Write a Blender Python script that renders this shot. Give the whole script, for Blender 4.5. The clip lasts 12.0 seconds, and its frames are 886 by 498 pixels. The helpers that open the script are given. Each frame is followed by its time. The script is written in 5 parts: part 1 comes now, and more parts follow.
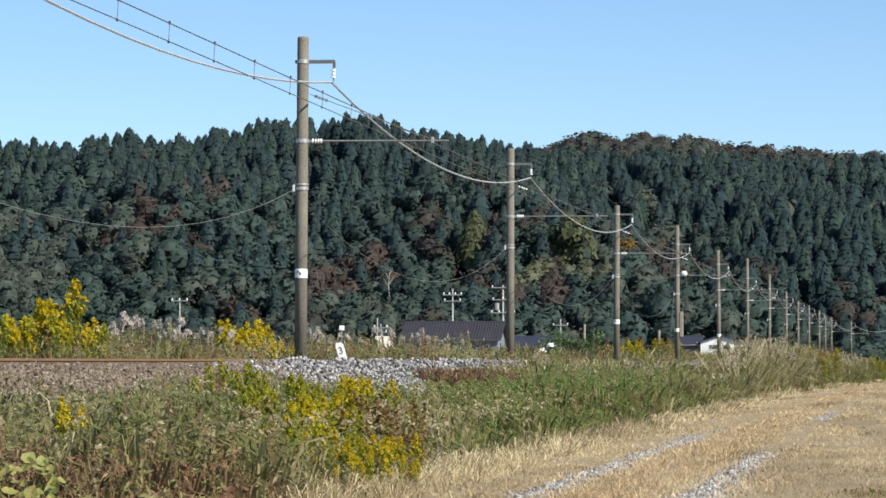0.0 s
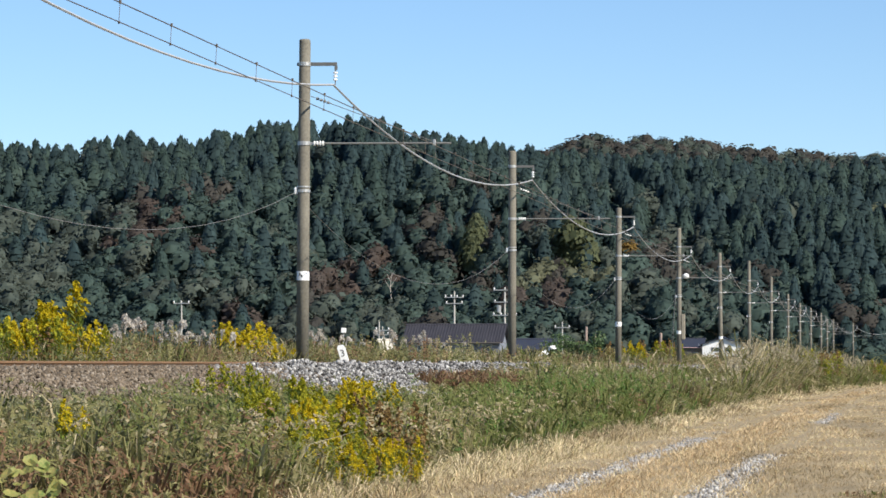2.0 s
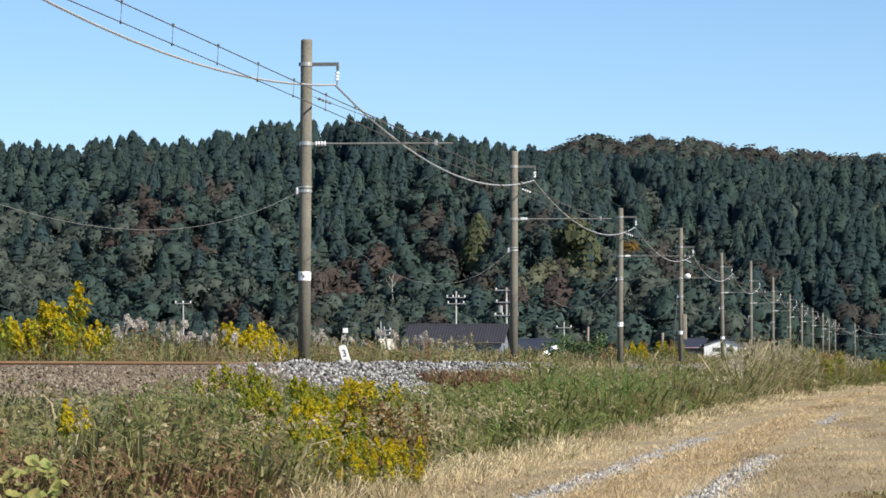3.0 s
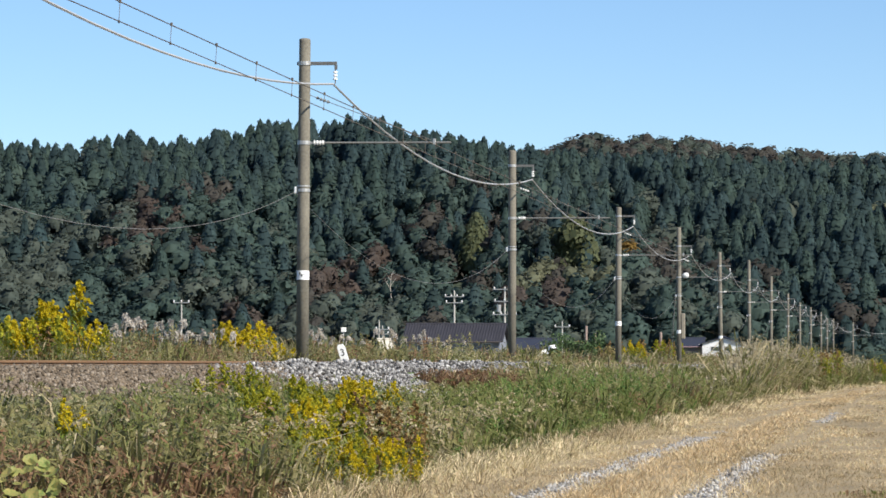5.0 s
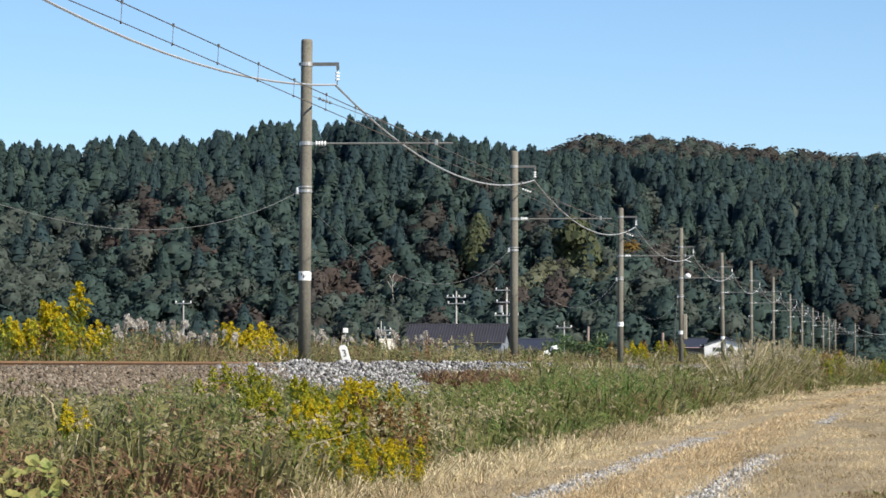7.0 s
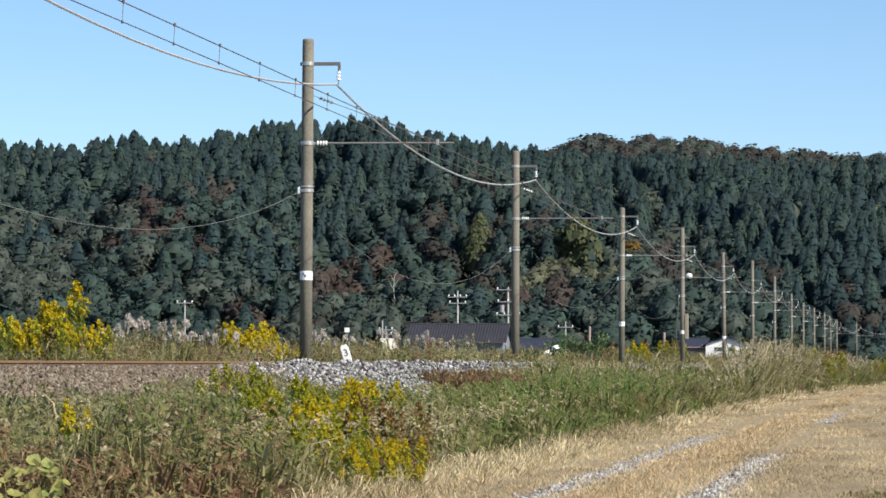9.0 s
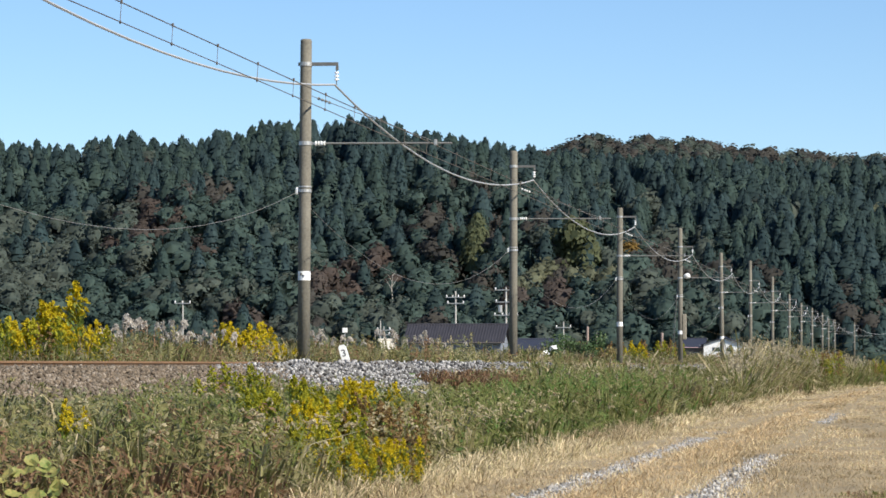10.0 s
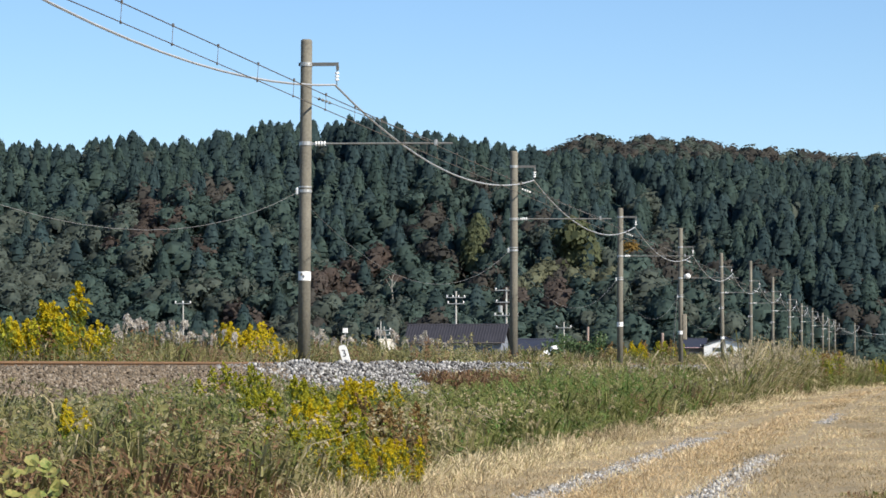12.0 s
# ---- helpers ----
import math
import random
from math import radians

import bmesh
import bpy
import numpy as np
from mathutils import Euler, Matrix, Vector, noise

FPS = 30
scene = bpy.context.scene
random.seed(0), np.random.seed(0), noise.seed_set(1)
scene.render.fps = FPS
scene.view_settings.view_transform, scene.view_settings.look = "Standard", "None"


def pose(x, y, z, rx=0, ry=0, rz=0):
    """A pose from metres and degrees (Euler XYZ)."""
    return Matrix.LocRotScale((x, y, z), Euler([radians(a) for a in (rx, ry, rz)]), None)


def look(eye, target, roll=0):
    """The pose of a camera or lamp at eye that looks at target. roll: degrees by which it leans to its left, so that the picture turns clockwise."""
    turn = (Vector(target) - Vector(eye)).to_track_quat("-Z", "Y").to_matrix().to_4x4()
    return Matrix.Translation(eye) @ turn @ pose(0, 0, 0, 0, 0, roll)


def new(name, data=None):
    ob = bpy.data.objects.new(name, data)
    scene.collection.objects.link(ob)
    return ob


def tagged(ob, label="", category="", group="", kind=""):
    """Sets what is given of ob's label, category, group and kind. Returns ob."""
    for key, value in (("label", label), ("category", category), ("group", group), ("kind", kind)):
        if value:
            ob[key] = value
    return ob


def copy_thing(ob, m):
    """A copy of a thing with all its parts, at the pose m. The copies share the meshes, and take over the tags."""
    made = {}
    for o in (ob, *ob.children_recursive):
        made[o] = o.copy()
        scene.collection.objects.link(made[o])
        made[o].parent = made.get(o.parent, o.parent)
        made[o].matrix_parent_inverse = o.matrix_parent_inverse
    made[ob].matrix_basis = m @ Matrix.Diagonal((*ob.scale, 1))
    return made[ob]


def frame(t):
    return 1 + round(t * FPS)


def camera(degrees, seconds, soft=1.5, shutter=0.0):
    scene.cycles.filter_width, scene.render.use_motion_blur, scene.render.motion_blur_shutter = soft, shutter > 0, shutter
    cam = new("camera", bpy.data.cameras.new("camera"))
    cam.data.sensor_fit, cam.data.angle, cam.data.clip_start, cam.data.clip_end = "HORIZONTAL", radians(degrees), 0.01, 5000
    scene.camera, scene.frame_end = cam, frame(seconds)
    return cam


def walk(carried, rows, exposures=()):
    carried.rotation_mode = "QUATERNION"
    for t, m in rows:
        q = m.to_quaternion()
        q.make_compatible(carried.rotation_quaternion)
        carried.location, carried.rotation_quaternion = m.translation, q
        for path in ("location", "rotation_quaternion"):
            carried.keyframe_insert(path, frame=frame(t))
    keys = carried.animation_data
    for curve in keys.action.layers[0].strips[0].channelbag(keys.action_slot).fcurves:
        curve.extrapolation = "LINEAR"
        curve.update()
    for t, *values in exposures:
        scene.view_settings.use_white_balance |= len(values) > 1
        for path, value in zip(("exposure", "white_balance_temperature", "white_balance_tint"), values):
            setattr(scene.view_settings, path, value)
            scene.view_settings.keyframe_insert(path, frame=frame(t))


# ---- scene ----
# ---------------------------------------------------------------- camera
cam = camera(15.40, 12.0, soft=1.6)
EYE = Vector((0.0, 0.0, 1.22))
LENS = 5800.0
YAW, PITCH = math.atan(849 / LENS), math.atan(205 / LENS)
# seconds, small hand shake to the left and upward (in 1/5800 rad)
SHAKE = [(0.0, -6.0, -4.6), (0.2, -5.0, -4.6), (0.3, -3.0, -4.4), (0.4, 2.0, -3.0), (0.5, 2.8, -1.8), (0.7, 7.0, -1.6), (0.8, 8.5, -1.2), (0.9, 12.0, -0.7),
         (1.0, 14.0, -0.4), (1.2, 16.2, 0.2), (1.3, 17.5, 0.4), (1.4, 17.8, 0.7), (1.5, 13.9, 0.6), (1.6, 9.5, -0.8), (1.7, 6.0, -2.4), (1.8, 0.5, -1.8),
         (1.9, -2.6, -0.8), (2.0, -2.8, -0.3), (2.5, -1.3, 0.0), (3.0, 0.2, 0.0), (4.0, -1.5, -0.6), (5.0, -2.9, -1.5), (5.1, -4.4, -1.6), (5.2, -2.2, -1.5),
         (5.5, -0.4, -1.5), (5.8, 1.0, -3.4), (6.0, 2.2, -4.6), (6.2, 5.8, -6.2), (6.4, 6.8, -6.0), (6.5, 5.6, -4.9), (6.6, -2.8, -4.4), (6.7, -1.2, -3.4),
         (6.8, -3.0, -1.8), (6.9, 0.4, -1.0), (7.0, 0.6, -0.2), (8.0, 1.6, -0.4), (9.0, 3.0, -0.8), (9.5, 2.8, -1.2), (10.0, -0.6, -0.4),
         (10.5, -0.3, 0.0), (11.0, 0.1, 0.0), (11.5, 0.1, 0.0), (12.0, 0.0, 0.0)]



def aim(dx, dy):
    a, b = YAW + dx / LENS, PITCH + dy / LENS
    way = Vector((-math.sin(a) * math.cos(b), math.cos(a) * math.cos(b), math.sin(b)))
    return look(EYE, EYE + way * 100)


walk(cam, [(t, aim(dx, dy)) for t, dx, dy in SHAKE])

# ---------------------------------------------------------------- daylight
SUN_WAY = Vector((0.78, -0.50, 0.70)).normalized()  # towards the sun
world = bpy.data.worlds.new("world")
scene.world = world
world.use_nodes = True
wn, wl = world.node_tree.nodes, world.node_tree.links
sky = wn.new("ShaderNodeTexSky")
sky.sky_type, sky.sun_disc = "NISHITA", False
sky.sun_elevation = math.asin(SUN_WAY.z)
sky.sun_rotation = math.atan2(SUN_WAY.x, SUN_WAY.y)
sky.air_density, sky.dust_density, sky.ozone_density, sky.altitude = 1.0, 0.0, 6.0, 1500
wl.new(sky.outputs[0], wn["Background"].inputs[0])
wn["Background"].inputs[1].default_value = 0.093
sun = new("sun", bpy.data.lights.new("sun", "SUN"))
sun.data.energy, sun.data.angle, sun.data.color = 5.0, radians(0.53), (1.0, 0.93, 0.82)
sun.matrix_world = look(SUN_WAY * 500, (0, 0, 0))
scene.view_settings.exposure = 0.55

# ---------------------------------------------------------------- materials


def mat(name, c1, c2, scale=3.0, rough=0.8, island=0.0, bump=0.0, metal=0.0, spec=0.3, c3=None, through_light=0.0, fine=9.0, hue=0.0, dist=0.02):
    """Two colours mixed by noise at two sizes; island: how much each loose piece differs in value; c3: a third colour that some pieces take."""
    m = bpy.data.materials.new(name)
    m.use_nodes = True
    n, l = m.node_tree.nodes, m.node_tree.links
    bsdf, out = n["Principled BSDF"], n["Material Output"]
    geo = n.new("ShaderNodeNewGeometry")
    big, small = n.new("ShaderNodeTexNoise"), n.new("ShaderNodeTexNoise")
    big.inputs["Scale"].default_value, small.inputs["Scale"].default_value = scale, scale * fine
    big.inputs["Detail"].default_value, small.inputs["Detail"].default_value = 3, 2
    for t in (big, small):
        l.new(geo.outputs["Position"], t.inputs["Vector"])
    add = n.new("ShaderNodeMath")
    add.operation = "ADD"
    l.new(big.outputs[0], add.inputs[0]), l.new(small.outputs[0], add.inputs[1])
    fac = n.new("ShaderNodeMapRange")
    fac.inputs["From Min"].default_value, fac.inputs["From Max"].default_value = 0.72, 1.28
    l.new(add.outputs[0], fac.inputs["Value"])
    mix = n.new("ShaderNodeMix")
    mix.data_type = "RGBA"
    mix.inputs["A"].default_value, mix.inputs["B"].default_value = (*c1, 1), (*c2, 1)
    l.new(fac.outputs[0], mix.inputs["Factor"])
    col = mix.outputs["Result"]
    if c3:
        pick = n.new("ShaderNodeMapRange")
        pick.inputs["From Min"].default_value, pick.inputs["From Max"].default_value = 0.55, 0.95
        l.new(geo.outputs["Random Per Island"], pick.inputs["Value"])
        mix3 = n.new("ShaderNodeMix")
        mix3.data_type = "RGBA"
        mix3.inputs["B"].default_value = (*c3, 1)
        l.new(col, mix3.inputs["A"]), l.new(pick.outputs[0], mix3.inputs["Factor"])
        col = mix3.outputs["Result"]
    if island:
        hsv, val = n.new("ShaderNodeHueSaturation"), n.new("ShaderNodeMapRange")
        val.inputs["To Min"].default_value, val.inputs["To Max"].default_value = 1 - island, 1 + island
        wrap = n.new("ShaderNodeMath")
        wrap.operation = "MULTIPLY"
        wrap.inputs[1].default_value = 7.31
        frac = n.new("ShaderNodeMath")
        frac.operation = "FRACT"
        l.new(geo.outputs["Random Per Island"], wrap.inputs[0]), l.new(wrap.outputs[0], frac.inputs[0])
        l.new(frac.outputs[0], val.inputs["Value"])
        l.new(val.outputs[0], hsv.inputs["Value"]), l.new(col, hsv.inputs["Color"])
        col = hsv.outputs[0]
    l.new(col, bsdf.inputs["Base Color"])
    bsdf.inputs["Roughness"].default_value, bsdf.inputs["Metallic"].default_value = rough, metal
    bsdf.inputs["Specular IOR Level"].default_value = spec
    if bump:
        b = n.new("ShaderNodeBump")
        b.inputs["Strength"].default_value, b.inputs["Distance"].default_value = bump, dist
        l.new(add.outputs[0], b.inputs["Height"]), l.new(b.outputs[0], bsdf.inputs["Normal"])
    if through_light:
        tr, ms = n.new("ShaderNodeBsdfTranslucent"), n.new("ShaderNodeMixShader")
        ms.inputs[0].default_value = through_light
        l.new(col, tr.inputs["Color"]), l.new(bsdf.outputs[0], ms.inputs[1]), l.new(tr.outputs[0], ms.inputs[2])
        l.new(ms.outputs[0], out.inputs["Surface"])
    return m


M_GROUND = mat("field_soil", (0.10, 0.095, 0.05), (0.17, 0.145, 0.08), 0.35, 0.95, bump=0.6, fine=25)
M_FLOOR = mat("forest_undergrowth", (0.045, 0.062, 0.045), (0.062, 0.080, 0.055), 0.2, 0.95)
M_BANK = mat("weedy_soil", (0.055, 0.055, 0.028), (0.10, 0.085, 0.045), 1.2, 0.95, bump=0.6)
M_PATH = mat("dry_mown_grass_ground", (0.34, 0.27, 0.16), (0.22, 0.175, 0.105), 0.5, 0.95, bump=0.9, fine=30)
STRAW = dict(rough=0.75, island=0.3, through_light=0.25, spec=0.2)
M_STRAW = [mat("pale_straw", (0.76, 0.635, 0.42), (0.64, 0.53, 0.335), 0.45, c3=(0.46, 0.40, 0.19), **STRAW),
           mat("orange_straw", (0.58, 0.42, 0.235), (0.48, 0.345, 0.19), 0.45, c3=(0.66, 0.52, 0.32), **STRAW),
           mat("worn_brown_straw", (0.36, 0.275, 0.165), (0.29, 0.235, 0.13), 0.45, c3=(0.46, 0.36, 0.22), **STRAW)]
M_GRAVEL = mat("grey_gravel_stone", (0.34, 0.33, 0.31), (0.22, 0.215, 0.205), 8, 0.9, island=0.6, c3=(0.40, 0.385, 0.36))
M_BALLAST = mat("fresh_pale_ballast_stone", (0.31, 0.305, 0.295), (0.175, 0.172, 0.168), 8, 0.8, island=0.85, c3=(0.13, 0.125, 0.125))
M_RUSTBALLAST = mat("rusty_ballast_stone", (0.165, 0.128, 0.092), (0.115, 0.092, 0.068), 8, 0.95, island=0.45, c3=(0.21, 0.18, 0.145), spec=0.15)
M_BEDFILL = mat("ballast_bed", (0.10, 0.085, 0.07), (0.15, 0.13, 0.11), 3, 0.95, bump=0.8)
M_RAIL = mat("rusted_rail_steel", (0.26, 0.15, 0.075), (0.19, 0.11, 0.06), 5, 0.7, metal=0.2)
M_SLEEPER = mat("grey_concrete_sleeper", (0.36, 0.34, 0.31), (0.28, 0.26, 0.24), 6, 0.9)
M_CONC = mat("weathered_pole_concrete", (0.215, 0.200, 0.160), (0.135, 0.125, 0.102), 1.1, 0.85, bump=0.25, fine=14)
M_GALV = mat("galvanised_steel", (0.50, 0.50, 0.48), (0.36, 0.36, 0.35), 6, 0.45, metal=0.6)
M_OLDSTEEL = mat("dull_steel_bracket", (0.20, 0.20, 0.19), (0.13, 0.13, 0.125), 6, 0.6, metal=0.4)
M_BEIGE = mat("weathered_beige_paint", (0.30, 0.27, 0.21), (0.23, 0.205, 0.16), 3, 0.8)
M_ARM = mat("weathered_zinc_tube", (0.25, 0.25, 0.235), (0.18, 0.18, 0.17), 6, 0.6, metal=0.3)
M_PORC = mat("white_porcelain", (0.80, 0.80, 0.78), (0.70, 0.70, 0.68), 9, 0.25, spec=0.5)
M_WIRE = mat("weathered_feeder_wire", (0.30, 0.29, 0.27), (0.24, 0.23, 0.21), 2, 0.55, metal=0.5)
M_FEED = mat("grey_aluminium_feeder", (0.47, 0.475, 0.475), (0.38, 0.385, 0.385), 2, 0.5, metal=0.15)
M_COPPER = mat("dark_copper_wire", (0.17, 0.145, 0.12), (0.12, 0.105, 0.09), 2, 0.6, metal=0.5)
M_PLATE = mat("white_enamel_plate", (0.85, 0.85, 0.83), (0.74, 0.74, 0.72), 6, 0.4)
M_INK = mat("black_paint", (0.03, 0.03, 0.03), (0.05, 0.05, 0.05), 8, 0.6)


# ---------------------------------------------------------------- builders
def mesh_object(name, verts, faces, mats, parent=None, smooth=False, index=None):
    me = bpy.data.meshes.new(name)
    me.from_pydata([tuple(v) for v in verts], [], [tuple(f) for f in faces])
    for m in mats:
        me.materials.append(m)
    if index is not None:
        me.polygons.foreach_set("material_index", index)
    if smooth:
        me.polygons.foreach_set("use_smooth", [True] * len(me.polygons))
    ob = new(name, me)
    if parent:
        ob.parent = parent
    return ob


def bulk(name, verts, faces, mats, index=None, parent=None, normals=None):
    """A big mesh from arrays: verts (n, 3), faces (m, 3) or (m, 4)."""
    verts, faces = np.asarray(verts, np.float32), np.asarray(faces, np.int32)
    k = faces.shape[1]
    me = bpy.data.meshes.new(name)
    me.vertices.add(len(verts)), me.loops.add(faces.size), me.polygons.add(len(faces))
    me.vertices.foreach_set("co", verts.ravel())
    me.loops.foreach_set("vertex_index", faces.ravel())
    me.polygons.foreach_set("loop_start", np.arange(0, faces.size, k, dtype=np.int32))
    for m in mats:
        me.materials.append(m)
    if index is not None:
        me.polygons.foreach_set("material_index", np.asarray(index, np.int32))
    me.update(calc_edges=True)
    if normals is not None:
        me.polygons.foreach_set("use_smooth", np.ones(len(faces), bool))
        me.normals_split_custom_set_from_vertices(np.asarray(normals, np.float32))
    ob = new(name, me)
    if parent:
        ob.parent = parent
    return ob


def part(name, bm, material, parent, label="", smooth=False):
    me = bpy.data.meshes.new(name)
    bm.to_mesh(me)
    bm.free()
    me.materials.append(material)
    if smooth:
        me.polygons.foreach_set("use_smooth", [True] * len(me.polygons))
    ob = new(name, me)
    ob.parent = parent
    return tagged(ob, label)


def empty(name, x, y, z, label, category, group="", rz=0):
    ob = new(name)
    ob.empty_display_size = 0.2
    ob.matrix_world = pose(x, y, z, 0, 0, rz)
    return tagged(ob, label, category, group)


def tube(bm, pts, r, sides=6, r2=None):
    """A round bar along points; r2: radius at its end."""
    rings = []
    pts = [Vector(p) for p in pts]
    for i, p in enumerate(pts):
        d = (pts[min(i + 1, len(pts) - 1)] - pts[max(i - 1, 0)]).normalized()
        a = d.orthogonal().normalized() if abs(d.z) > 0.9 else d.cross(Vector((0, 0, 1))).normalized()
        b = d.cross(a)
        q = r if r2 is None else r + (r2 - r) * i / (len(pts) - 1)
        rings.append([bm.verts.new(p + (a * math.cos(t) + b * math.sin(t)) * q) for t in np.arange(sides) * 2 * math.pi / sides])
    for u, v in zip(rings, rings[1:]):
        for i in range(sides):
            bm.faces.new((u[i], u[(i + 1) % sides], v[(i + 1) % sides], v[i]))
    bm.faces.new(rings[0][::-1]), bm.faces.new(rings[-1])
    return bm


def lathe(bm, profile, at=(0, 0, 0), axis="z", sides=12):
    """Rings of (distance along the axis, radius)."""
    rings = []
    for h, r in profile:
        ring = []
        for t in np.arange(sides) * 2 * math.pi / sides:
            c, s = math.cos(t) * r, math.sin(t) * r
            v = {"z": (c, s, h), "x": (h, c, s), "y": (s, h, c)}[axis]
            ring.append(bm.verts.new(Vector(at) + Vector(v)))
        rings.append(ring)
    for u, v in zip(rings, rings[1:]):
        for i in range(sides):
            bm.faces.new((u[i], u[(i + 1) % sides], v[(i + 1) % sides], v[i]))
    bm.faces.new(rings[0][::-1]), bm.faces.new(rings[-1])
    return bm


def box(bm, x0, x1, y0, y1, z0, z1, bevel=0.0):
    vs = bmesh.ops.create_cube(bm, size=1)["verts"]
    for v in vs:
        v.co = Vector(((x0 + x1) / 2 + v.co.x * (x1 - x0), (y0 + y1) / 2 + v.co.y * (y1 - y0), (z0 + z1) / 2 + v.co.z * (z1 - z0)))
    if bevel:
        es = list({e for v in vs for e in v.link_edges})
        bmesh.ops.bevel(bm, geom=es, offset=bevel, segments=1, affect="EDGES")
    return bm


# ---------------------------------------------------------------- the lie of the land
RIDGE_X = [-2500, -900, -420, -299, -291, -274, -265, -258, -253, -249, -242, -237, -231, -223, -216, -210, -205, -199, -194, -188, -185, -182, -177, -170, -165, -160, -153, -149, -138, -131, -120, -106, -95, -63, -41, -23, -11, 60, 500, 2500]
RIDGE_Z = [30, 50, 58, 60.6, 59.4, 59.6, 60.6, 62.2, 62.7, 59.9, 60.2, 61.2, 61.9, 63.6, 64.7, 66.0, 67.0, 66.3, 65.5, 63.0, 63.7, 66.8, 66.4, 65.6, 62.6, 60.9, 61.5, 60.3, 59.3, 57.9, 57.3, 55.7, 54.1, 53.4, 52.3, 52.3, 51.5, 51, 40, 20]
BACK_X = [-420, -190, -141, -130, -121, -113, -99, -86, -78, -65, -45, -14, 40, 300]
BACK_Z = [40, 67.5, 75.5, 79.5, 81.5, 80.1, 80.7, 79.9, 77.5, 76, 74.5, 72, 66, 40]


def sstep(v, a, b):
    t = np.clip((v - a) / (b - a), 0, 1)
    return t * t * (3 - 2 * t)


def bend(y):
    """How far the track turns off to the right, far away."""
    return 0.0009 * np.maximum(np.asarray(y, float) - 612, 0) ** 2


def path_shift(y):
    return 0.0003 * np.maximum(np.asarray(y, float) - 100, 0) ** 2


def hill_foot(x):
    return 862 + 16 * np.sin(np.asarray(x) * 0.028 + 0.6)


def land(x, y):
    """Height of the ground."""
    x, y = np.asarray(x, float), np.asarray(y, float)
    xx = x - bend(y)
    z = np.interp(xx, [-60, -32, -19, -17.4, -14.6, -10.9, -10.2, -8.6, -7, -4.9, -4.2], [0.0, 0.1, 0.62, 0.8, 0.8, 0.8, 0.68, 0.38, 0.14, 0.02, 0.0])
    hill = np.interp(x, RIDGE_X, RIDGE_Z)
    foot = hill_foot(x)
    t = np.clip((y - foot) / (1040 - foot), 0, 1)
    rise = 0.35 * t + 0.65 * np.sin(t * math.pi / 2)
    folds = 7.0 * np.sin(x * 0.055 + y * 0.01 + 0.8 * np.sin(x * 0.021)) * np.sin(y * 0.03 + x * 0.02) * np.clip(t * 4, 0, 1) * np.clip((1 - t) * 3, 0, 1)
    back = np.interp(x, BACK_X, BACK_Z)
    u = sstep(y, 1080, 1260)
    z = z + np.maximum(hill * rise + folds, 0) + np.maximum(back - hill, -30) * u
    return z


def axis_steps(*spans):
    out = []
    for a, b, s in spans:
        out += list(np.arange(a, b, s))
    return np.array(out + [spans[-1][1]])


def sheet(name, xs, ys, height, m):
    gx, gy = np.meshgrid(xs, ys)
    v = np.stack([gx, gy, height(gx, gy)], -1).reshape(-1, 3)
    i = np.arange((len(ys) - 1) * len(xs)).reshape(len(ys) - 1, len(xs))[:, :-1].ravel()
    f = np.stack([i, i + 1, i + 1 + len(xs), i + len(xs)], -1)
    ob = bulk(name, v, f, [m])
    ob.data.polygons.foreach_set("use_smooth", [True] * len(f))
    return ob


gx = axis_steps((-4000, -600, 200), (-600, -60, 12), (-60, -24, 4), (-24, 6, 0.6), (6, 60, 9), (60, 600, 30), (600, 4000, 300))
gy = axis_steps((-600, 0, 60), (0, 240, 3), (240, 600, 12), (600, 840, 30), (840, 1060, 5), (1060, 1300, 20), (1300, 4200, 290))
rough_land = lambda x, y: land(x, y) + 0.03 * np.sin(x * 3.1 + np.sin(y * 1.7)) * (x < -5.2)
ground = sheet("ground", gx, gy, rough_land, M_GROUND)
ground.data.materials.append(M_FLOOR), ground.data.materials.append(M_BANK)
mid = (gy[:-1, None] + gy[1:, None]) / 2
midx = (gx[None, :-1] + gx[None, 1:]) / 2
ground.data.polygons.foreach_set("material_index", np.where(mid > 850, 1, np.where((midx > -24) & (midx < -4.8) & (mid < 600), 2, 0)).astype(np.int32).ravel())
tagged(ground, "flat farmland rising to a wooded hill", "ground", kind="structure")

py = axis_steps((-30, 130, 2.0), (130, 330, 4.0))
pxs = np.array([-4.95, -4.4, -3.9, -3.5, -3.1, -2.6, -2.1, -1.9, -1.5, -0.8, 0.2, 1.5, 3.2, 4.6])
rut_depth = lambda x: -0.045 * np.exp(-((x + 3.44) / 0.22) ** 2) - 0.045 * np.exp(-((x + 1.95) / 0.22) ** 2)
gxx, gyy = np.meshgrid(pxs, py)
vv = np.stack([gxx + path_shift(gyy), gyy, 0.05 + rut_depth(gxx) + 0.004 * np.sin(gyy * 1.3 + gxx * 2) - 0.06 * (np.abs(gxx + 0.17) > 4.6)], -1).reshape(-1, 3)
ii = np.arange((len(py) - 1) * len(pxs)).reshape(len(py) - 1, len(pxs))[:, :-1].ravel()
tagged(bulk("path", vv, np.stack([ii, ii + 1, ii + 1 + len(pxs), ii + len(pxs)], -1), [M_PATH]), "farm track of dry mown grass with two wheel ruts", "path", kind="structure")

# ---------------------------------------------------------------- railway
TRACK_X, RAIL_Z, POLE_X, POLE_Y, SPAN = -12.45, 1.27, -16.04, 84.57, 45.0


